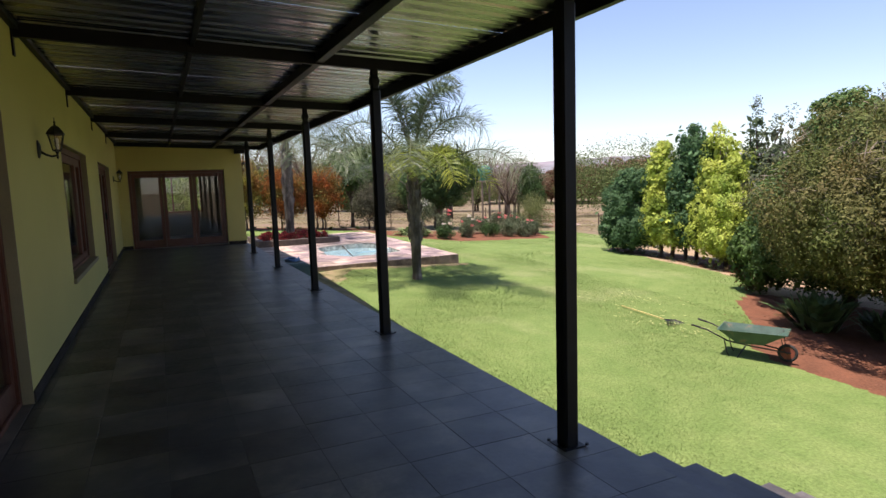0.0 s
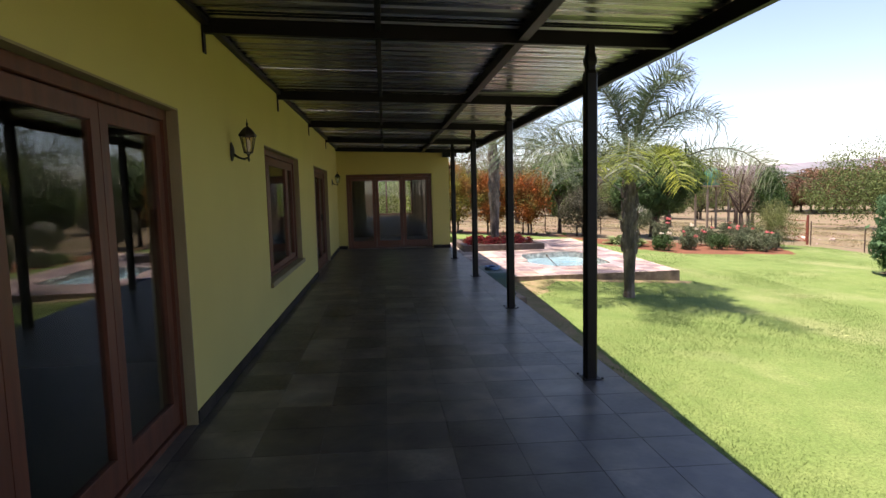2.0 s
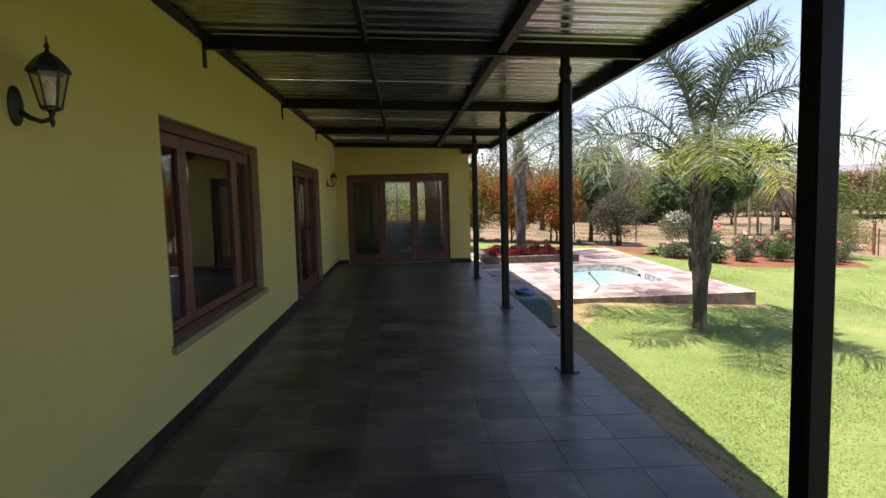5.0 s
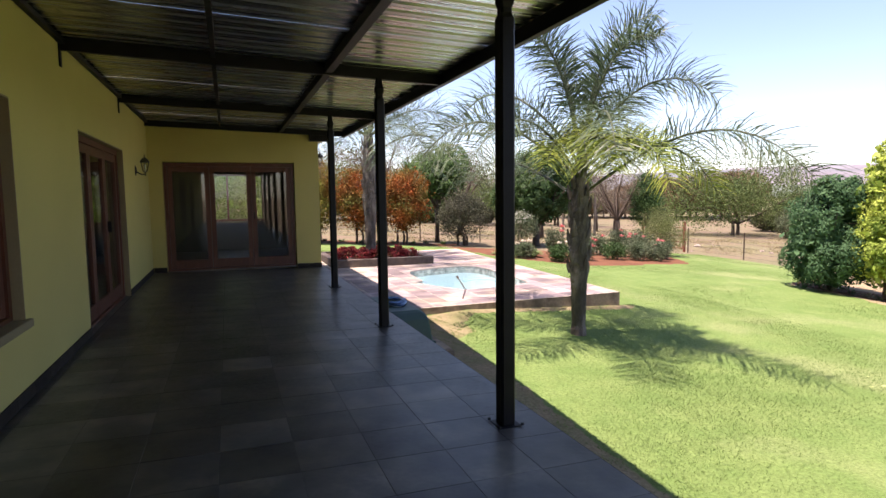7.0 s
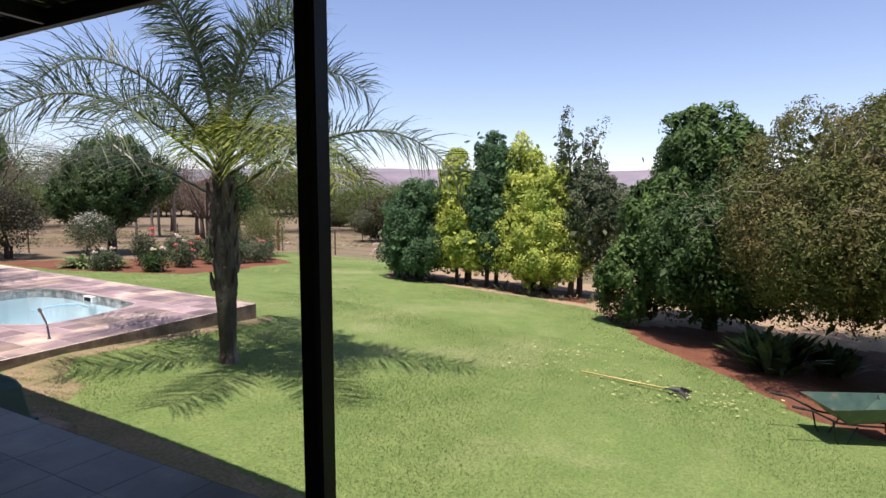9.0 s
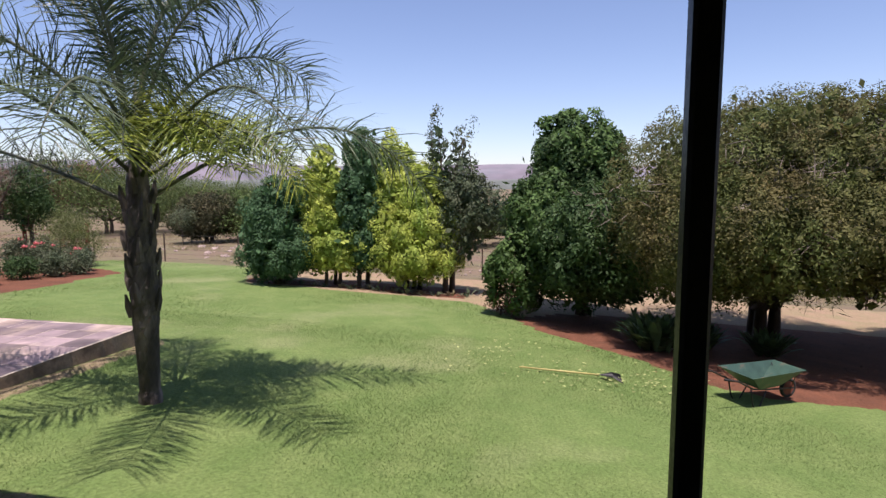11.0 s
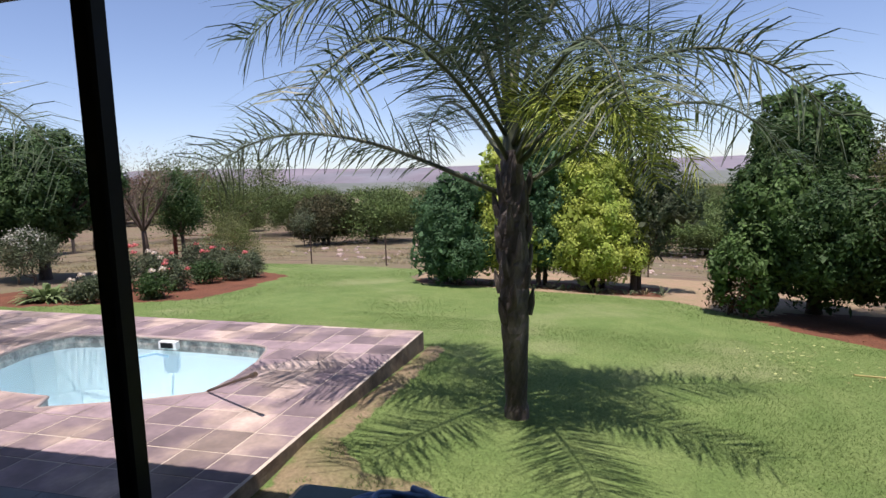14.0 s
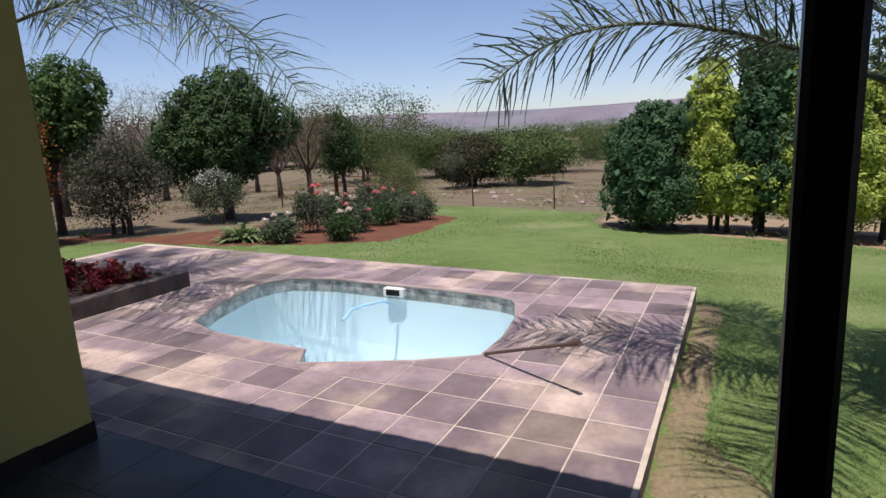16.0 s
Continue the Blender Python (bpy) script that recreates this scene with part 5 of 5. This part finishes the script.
M_LWHITE = leaf("pale_rose_petal", (0.75, 0.66, 0.55), None, 0.15)
for i, (x, y, h, w, fl, m, lab) in enumerate((
        (13.0, 18.9, 1.25, 0.35, M_LPINK, M_LGREY, "tall leggy rose bush with pink flowers"), (12.3, 17.4, 0.65, 0.42, M_LWHITE, M_LDEEP, "low dense rose bush with a few pale flowers"),
        (11.3, 18.4, 0.6, 0.40, M_LWHITE, M_LGREY, "low grey green rose bush"), (13.6, 17.9, 0.75, 0.36, M_LPINK, M_LGREY, "rose bush with small pink flowers"), (14.6, 19.6, 0.95, 0.4, M_LWHITE, M_LGREY, "leggy rose bush with few pale flowers"),
        (15.6, 20.0, 0.85, 0.4, M_LPINK, M_LGREY, "thin rose bush with pink flowers"), (17.0, 19.0, 1.15, 0.55, M_LPINK, M_LGREY, "rose bush full of red and pink flowers"), (15.9, 17.9, 0.75, 0.50, None, M_LGREY, "silvery green rounded bush"),
        (16.7, 17.7, 0.8, 0.42, None, M_LGREY, "silvery green bush at the bed's edge"), (17.6, 18.4, 0.8, 0.36, M_LPINK, M_LGREY, "rose bush with a few red flowers"), (15.0, 18.1, 0.7, 0.40, None, M_LDEEP, "dark green low bush"), (16.2, 19.2, 1.2, 0.45, M_LPINK, M_LGREY, "tall rose bush with red flowers"))):
    rose((x, y), h, w, 100 + i, lab, fl, m)
strap_plant((11.3, 19.5), "pale green clump of strappy leaves in the rose bed", 150, 0.75, 130, leaf("pale_strap_leaf", (0.16, 0.22, 0.09)))
strap_plant((11.9, 18.9), "pale green clump of strappy leaves beside the roses", 120, 0.65, 131, leaf("pale_strap_leaf_b", (0.15, 0.21, 0.08)))
for i in range(14):
    x = 10.3 - 0.75 * i
    strap_plant((x, 23.9 + 0.3 * math.sin(i * 2.2)), "small tuft of strappy leaves along the back bed", 26, 0.35, 140 + i, M_LGREY if i % 2 else M_LGREEN, "tufts along the back bed")
rs = np.random.default_rng(77)
fl_me = quads("bedding_plant", leaf_quads(rs, clumps(rs, [(0, 0, 0.09, 0.17, 0.17, 0.10)], 26, 0.3), 8, 0.025, 0.06, 0.045), M_LRED)
for i in range(60):
    x, y = rs.uniform(PX0 + 0.32, PX1 - 0.32), rs.uniform(PY0 + 0.3, PY1 - 0.3)
    tagged(new("bedding_plant", fl_me), "low bedding plant with red and pink flowers", "flowers", "red flowers in the planter").location = (x, y, PT - 0.045)
    scene.collection.objects[-1].rotation_euler = (0, 0, rs.uniform(0, 6.28))


# ---- fence, gate and things beyond ----
def fence_run(name, pts, label, h=1.15):
    root = thing(name, (0, 0, 0), label, "fence")
    posts = []
    for (x0, y0), (x1, y1) in zip(pts[:-1], pts[1:]):
        n = max(1, round(math.hypot(x1 - x0, y1 - y0) / 3.2))
        posts += [(x0 + (x1 - x0) * i / n, y0 + (y1 - y0) * i / n) for i in range(n)]
    posts.append(pts[-1])
    pm = Geo().tube([(0, 0, -0.3), (0, 0, h)], 0.028, 6).mesh("post", mat(name + "_post", (0.06, 0.035, 0.025), 0.8, vary=0.3))
    for x, y in posts:
        part("post", pm, root, at=(x, y, gz(x, y)))
    for k in range(6):
        z = 0.12 + k * (h - 0.2) / 5
        part("wire", Geo().tube([(x, y, gz(x, y) + z) for x, y in posts], 0.004, 4, False).mesh("wire", M_IRON), root)
    return root


fence_run("field_fence", [(21.9, -20), (21.9, 21.6)], "wire fence with thin rusty steel posts along the east side")
fence_run("back_fence", [(22.0, 25.0), (10, 26.3), (-8, 27.5)], "wire fence with thin rusty steel posts behind the beds")
gate = thing("field_gate", (21.95, 21.9, gz(22, 22)), "rusty steel farm gate with a diagonal brace in the fence", "gate")
for y in (0.0, 3.0):
    part("gate_post", Geo().tube([(0, y, -0.3), (0, y, 1.45)], 0.06, 8).mesh("gate_post", M_RUST), gate)
g = Geo()
for z in (0.15, 0.45, 0.75, 1.15):
    g.tube([(0, 0.08, z), (0, 2.92, z)], 0.018, 6)
g.tube([(0, 0.1, 0.15), (0, 2.9, 1.15)], 0.018, 6).tube([(0, 0.1, 0.15), (0, 0.1, 1.15)], 0.02, 6).tube([(0, 2.9, 0.15), (0, 2.9, 1.15)], 0.02, 6)
part("gate_frame", g.mesh("gate_frame", M_RUST), gate)

tz = gz(25, 35.5)
stand = thing("tank_stand", (25.0, 35.5, tz), "tall timber stand carrying a green water tank", "tank stand")
for sx in (-0.8, 0.8):
    for sy in (-0.8, 0.8):
        part("leg", Geo().box(sx - 0.06, sy - 0.06, -0.2, sx + 0.06, sy + 0.06, 3.0, 0.01).mesh("leg", M_TIMBER), stand)
part("deck", Geo().box(-1, -1, 3.0, 1, 1, 3.12, 0.01).mesh("deck", M_TIMBER), stand)
thing("water_tank", (25.0, 35.5, tz + 3.12), "green plastic water tank on a timber stand", "water tank", data=Geo().tube([(0, 0, 0), (0, 0, 0.95), (0, 0, 1.15), (0, 0, 1.25)], [0.62, 0.62, 0.3, 0.2], 20).mesh("water_tank", M_TANK, True))

rk = np.random.default_rng(15)
stones = []
for k in range(4):
    g = Geo()
    for th in range(5):
        for ph in range(7):
            t, p = math.pi * (th + 0.5) / 5, 2 * math.pi * ph / 7
            r = 0.5 * (1 + 0.35 * rk.normal() * 0.5)
            g.v.append((r * math.sin(t) * math.cos(p), r * math.sin(t) * math.sin(p), 0.55 * r * math.cos(t)))
    for th in range(4):
        for ph in range(7):
            a, b = th * 7 + ph, th * 7 + (ph + 1) % 7
            g.f.append((a, a + 7, b + 7, b))
    g.f += [tuple(range(7)), tuple(range(34, 27, -1))]
    stones.append(g.mesh("field_stone", M_ROCK))
for i in range(150):
    x, y, s = rk.uniform(22.4, 34), rk.uniform(2, 27), 0.10 + 0.35 * rk.random() ** 3
    ob = tagged(new("field_stone", stones[i % 4]), "pinkish brown stone lying in the dry field", "stone", "stones in the dry field")
    ob.location, ob.scale, ob.rotation_euler = (x, y, gz(x, y) + 0.05 * s), (s, s, s), (0, 0, rk.uniform(0, 6))

# ---- wheelbarrow, rake and clippings ----
bz = gz(9.4, 0.5)
barrow = thing("wheelbarrow", (9.42, 0.49, bz), "dark green wheelbarrow with worn tray and rusty wheel, on lawn", "wheelbarrow")
barrow.rotation_euler, barrow.scale = (0, 0, radians(-62)), (0.78, 0.78, 0.78)
g = Geo()
rings = [(0.30, -0.18, 0.22, 0.20, 0.33), (0.34, -0.22, 0.24, 0.22, 0.36), (0.72, -0.52, 0.38, 0.33, 0.61), (0.74, -0.54, 0.40, 0.35, 0.61)]
for x1, x0, wf, wb, z in rings:
    g.v += [(x1, -wf * 0.85, z), (x1, wf * 0.85, z), (x0, wf, z), (x0, -wf, z)]
for i in range(3):
    for j in range(4):
        a, b = 4 * i + j, 4 * i + (j + 1) % 4
        g.f.append((a, b, b + 4, a + 4))
g.f.append((3, 2, 1, 0))
ob = part("tray", g.mesh("tray", M_BARROW), barrow)
sd = ob.modifiers.new("thickness", "SOLIDIFY")
sd.thickness = 0.006
part("tray_lining", Geo().box(-0.17, -0.19, 0.335, 0.29, 0.19, 0.345).mesh("tray_lining", M_TRAYIN), barrow, "worn grey inside of the tray")
for s in (-1, 1):
    part("handle", Geo().tube([(-1.0, s * 0.30, 0.62), (-0.75, s * 0.29, 0.56), (-0.35, s * 0.24, 0.36), (0.1, s * 0.16, 0.28), (0.78, s * 0.06, 0.20)], 0.016, 8).mesh("handle", M_IRON, True), barrow)
    part("grip", Geo().tube([(-1.06, s * 0.30, 0.635), (-0.88, s * 0.295, 0.592)], 0.021, 8).mesh("grip", M_RUBBER, True), barrow)
    part("leg", Geo().tube([(-0.42, s * 0.25, 0.38), (-0.36, s * 0.24, 0.10), (-0.30, s * 0.24, 0.0), (-0.18, s * 0.22, 0.0), (-0.02, s * 0.20, 0.28)], 0.013, 8).mesh("leg", M_IRON, True), barrow)
    part("brace", Geo().tube([(0.60, s * 0.28, 0.60), (0.68, s * 0.10, 0.22)], 0.008, 6).mesh("brace", M_IRON), barrow)
wheel = part("wheel", None, barrow, at=(0.72, 0, 0.185))
part("tyre", Geo().tube([(0.155 * math.cos(t * math.pi / 12), 0, 0.155 * math.sin(t * math.pi / 12)) for t in range(25)], 0.032, 8, False).mesh("tyre", M_RUBBER, True), wheel)
part("rim", Geo().tube([(0, -0.022, 0), (0, -0.018, 0), (0, 0.018, 0), (0, 0.022, 0)], [0.125, 0.13, 0.13, 0.125], 20).mesh("rim", M_RUST), wheel)
part("axle", Geo().tube([(0, -0.07, 0), (0, 0.07, 0)], 0.012, 8).mesh("axle", M_IRON), wheel)

ra, rb = Vector((9.83, 3.83, 0)), Vector((9.80, 2.62, 0))
ra.z, rb.z = gz(ra.x, ra.y) + 0.05, gz(rb.x, rb.y) + 0.06
rake = thing("garden_rake", (ra.x, ra.y, ra.z), "leaf rake with bamboo handle and dark fan lying on lawn", "rake")
part("shaft", Geo().tube([(0, 0, 0), tuple(rb - ra)], 0.014, 8).mesh("shaft", M_POLE, True), rake)
g = Geo()
dd = (rb - ra).normalized()
sd_ = dd.cross(Vector((0, 0, 1)))
for k in range(-6, 7):
    e = rb - ra + dd * 0.34 + sd_ * 0.035 * k
    g.tube([rb - ra, (rb - ra).lerp(e, 0.6) + Vector((0, 0, 0.02)), e - Vector((0, 0, 0.03))], 0.005, 4)
part("fan", g.mesh("fan", M_STEEL), rake)


# ---- grass and litter ----
def in_lawn(x, y):
    k = inside(x, y, LAWN)
    for p in BARE:
        k &= ~(inside(x, y, p) & (np.sin(x * 9.1) * np.sin(y * 7.3) + np.sin(x * 31 + y * 17) * 0.6 < 0.25))
    k &= ~inside(x, y, [(2, 9.40), (8.98, 9.50), (9.6, 20.5), (2, 20.5)])
    k &= ~inside(x, y, [(2, -8.4), (5.6, -8.4), (5.6, -3.0), (2, -3.0)])
    k &= ~((x < 4.25) & (y > 6.85) & (y < 9.7)) & (x > 3.3)
    return k & (np.hypot(x - 6.8, y - 8.0) > 0.2)


def flattened(V):
    """Leaves that lie almost flat."""
    mid = V[:, :, 2].mean(1, keepdims=True)
    V[:, :, 2] = mid + 0.2 * (V[:, :, 2] - mid)
    return V


def blades(name, rng, n, x0, x1, y0, y1, h, w, material, label, keep):
    x, y = rng.uniform(x0, x1, n), rng.uniform(y0, y1, n)
    k = keep(x, y)
    x, y = x[k], y[k]
    n = len(x)
    z = ground_z(x, y) - 0.012 + 0.03 * 0
    a = rng.uniform(0, 2 * np.pi, n)
    hh = h * rng.uniform(0.5, 1.2, n)
    lean = rng.normal(0, 0.9, (n, 2)) * hh[:, None]
    c = np.stack([x, y, z], -1)
    s = np.stack([np.cos(a), np.sin(a), np.zeros(n)], -1) * w / 2
    t = c + np.stack([lean[:, 0], lean[:, 1], hh], -1)
    V = np.stack([c - s, c + s, t + s * 0.35, t - s * 0.35], 1)
    ob = new(name, quads(name, V, material))
    return tagged(ob, label, "grass", kind="stuff")


rg = np.random.default_rng(4)
blades("lawn_grass", rg, 330000, 3.3, 12, -5, 14, 0.030, 0.006, M_GRASS, "short bright green lawn grass", in_lawn)
blades("lawn_grass", rg, 130000, 9, 22, -4, 23, 0.030, 0.010, M_GRASS, "short bright green lawn grass farther out", lambda x, y: in_lawn(x, y) & ~((x < 12) & (y < 14)))
blades("dry_grass", rg, 60000, 21, 45, -10, 45, 0.16, 0.02, M_STRAW, "sparse dry field grass", lambda x, y: (np.sin(x * 1.3 + 2 * np.sin(y * 0.7)) + np.sin(y * 0.9) > 0.1) & (x > 22.3))
blades("dry_grass", rg, 30000, -6, 22, 25, 45, 0.12, 0.02, M_STRAW, "pale dry grass behind the back fence", lambda x, y: (np.sin(x * 0.8) + np.sin(y * 1.1 + x) > -0.2))
for k, (cx, cy, n) in enumerate(((10.4, 4.5, 60), (9.9, 3.3, 70), (9.9, 1.9, 90), (11.4, 4.1, 40), (9.5, 2.6, 40))):
    c = np.stack([rg.normal(cx, 0.42, n), rg.normal(cy, 0.42, n)], -1)
    c = np.concatenate([c, (ground_z(c[:, 0], c[:, 1]) + 0.04)[:, None]], 1)
    tagged(new("leaf_litter", quads("leaf_litter", flattened(leaf_quads(rg, c, 1, 0.01, 0.075, 0.04)), M_CUT)), "scattered pale fallen leaves on the lawn", "leaves", kind="stuff")
n = 1300
c = np.stack([rg.uniform(10, 16.5, n), rg.uniform(-9, 4, n)], -1)
c = c[inside(c[:, 0], c[:, 1], BED2)]
c = np.concatenate([c, (ground_z(c[:, 0], c[:, 1]) + 0.02)[:, None]], 1)
tagged(new("leaf_litter", quads("leaf_litter", flattened(leaf_quads(rg, c, 1, 0.01, 0.07, 0.04)), leaf("brown_fallen_leaf", (0.11, 0.06, 0.035), None, 0.5))), "brown fallen leaves on the red bed", "leaves", kind="stuff")

# ---- tiles and skirting: many small pieces ----
T = 0.40
me_t = Geo().box(-T / 2 + 0.0015, -T / 2 + 0.0015, -0.011, T / 2 - 0.0015, T / 2 - 0.0015, 0.0, 0.001).mesh("tile", M_SLATE)
cells = sorted(((abs(y + 1.5), x, y) for x in np.arange(0.27, EDGE - 0.1, T) for y in np.arange(-11.8, END_Y, T)), key=lambda q: q[0])
tiles = structure("floor", Geo().box(0.0, -12, -0.0125, EDGE - 0.012, -11.99, -0.012).mesh("floor", M_GROUT), "dark slate tiled veranda floor")
tiles.rotation_euler = (0, math.atan(SLOPE), 0)
rest = Geo()
tr = np.random.default_rng(6)
for i, (_, x, y) in enumerate(cells):
    x1, y1 = x + T / 2, y + T / 2
    if x1 > EDGE + 0.01 or y1 > END_Y or i >= 300:
        rest.box(x - T / 2 + 0.002, y - T / 2 + 0.002, -0.011, min(x1, EDGE) - 0.002, min(y1, END_Y) - 0.002, 0.0)
    else:
        part("tile", me_t, tiles, at=(x, y, float(tr.uniform(-0.0006, 0.0005))))
for y in np.arange(-11.8, END_Y, T):
    rest.box(0.013, y - T / 2 + 0.002, -0.011, 0.068, min(y + T / 2, END_Y) - 0.002, 0.0)
for y in np.arange(END_Y + 0.2, 16.6, T):
    rest.box(END_X + 0.002, y - T / 2 + 0.002, -0.011, EDGE - 0.002, y + T / 2 - 0.002, 0.0)
part("outer_tiles", rest.mesh("outer_tiles", M_SLATE), tiles, kind="stuff")
part("edge_course", Geo().box(EDGE - 0.009, -3.08, -0.14, EDGE + 0.004, 16.7, -0.0005, 0.002).mesh("edge_course", M_SKIRT), tiles)

sills = Geo()
for a, b in (D1, D2):
    sills.box(-0.235, a + 0.003, -0.01, 0.0, b - 0.003, 0.002)
sills.box(ED[0] + 0.003, END_Y, -0.07, ED[1] - 0.003, END_Y + 0.235, 0.002)
structure("threshold", sills.mesh("threshold", M_SLATE), "dark slate thresholds under the folding doors")
skirt = structure("baseboard", Geo().box(0.001, -11.9, 0.001, 0.004, -11.8, 0.09).mesh("baseboard", M_SKIRT), "dark slate skirting tiles along the walls")
def skirting(along, a, b, fixed):
    n = max(1, math.ceil((b - a) / 0.4))
    w = (b - a) / n
    for k in range(n):
        p, q = a + k * w + 0.0015, a + (k + 1) * w - 0.0015
        bx = (fixed, p, 0.001 if fixed < 1 else -0.07, fixed + 0.012, q, 0.092 if fixed < 1 else 0.04) if along == "y" else (p, fixed - 0.012, -0.06, q, fixed, 0.092 - SLOPE * p)
        part("skirting_tile", Geo().box(*bx, 0.0015).mesh("skirting_tile", M_SKIRT), skirt)
for a, b in ((-11.5, D1[0]), (D1[1], D2[0]), (D2[1], END_Y - 0.013)):
    skirting("y", a, b, 0.001)
skirting("x", 0.014, ED[0], END_Y - 0.001)
skirting("x", ED[1], END_X, END_Y - 0.001)
skirting("y", END_Y, 16.7, END_X + 0.001)

# deck paving round the pool
DT = 0.405
deck = structure("pavement", Geo().box(EDGE + 0.01, 20.3, DECK_Z - 0.005, EDGE + 0.05, 20.35, DECK_Z - 0.0035).mesh("pavement", M_MORTAR), "weathered square slate paving round the pool")
me_d = Geo().box(-DT / 2 + 0.006, -DT / 2 + 0.006, -0.018, DT / 2 - 0.006, DT / 2 - 0.006, 0.0, 0.003).mesh("paving_tile", M_DECK)
full, odd = [], []
pb = np.array(POOL)
gx = np.arange(EDGE + DT / 2, 9.5, DT)
for x in gx:
    for y in np.arange(9.68 + DT / 2, 20.4, DT):
        lim = 8.88 + (y - 9.65) * 0.0577
        h = DT / 2 - 0.006
        corners = [(x - h, y - h), (min(x + h, lim), y - h), (min(x + h, lim), y + h), (x - h, y + h)]
        if x - h > lim - 0.05:
            continue
        gxs = np.array([c[0] for c in corners] + [x, x - h, x + h, x, x])
        gys = np.array([c[1] for c in corners] + [y, y, y, y - h, y + h])
        k = inside(gxs, gys, POOL)
        touch = bool(((pb[:, 0] > x - h) & (pb[:, 0] < x + h) & (pb[:, 1] > y - h) & (pb[:, 1] < y + h)).any())
        if k.all():
            continue
        if k.any() or touch or x + h > lim:
            odd.append(corners)
        elif PX0 < x < PX1 and PY0 < y < PY1:
            continue
        else:
            full.append((math.hypot(x - 4.5, y - 10.5), x, y))
full.sort()
stuff = Geo()
for i, (_, x, y) in enumerate(full):
    if i < 300:
        part("paving_tile", me_d, deck, at=(x, y, DECK_Z + float(tr.uniform(-0.003, 0.002))))
    else:
        stuff.box(x - DT / 2 + 0.006, y - DT / 2 + 0.006, DECK_Z - 0.018, x + DT / 2 - 0.006, y + DT / 2 - 0.006, DECK_Z)
for c in odd:
    co, fs = cut_cells([c], POOL)
    n = len(stuff.v)
    stuff.v += [(p.x, p.y, DECK_Z) for p in co]
    stuff.f += [tuple(n + i for i in f) for f in fs]
part("cut_tiles", stuff.mesh("cut_tiles", M_DECK), deck, kind="stuff")
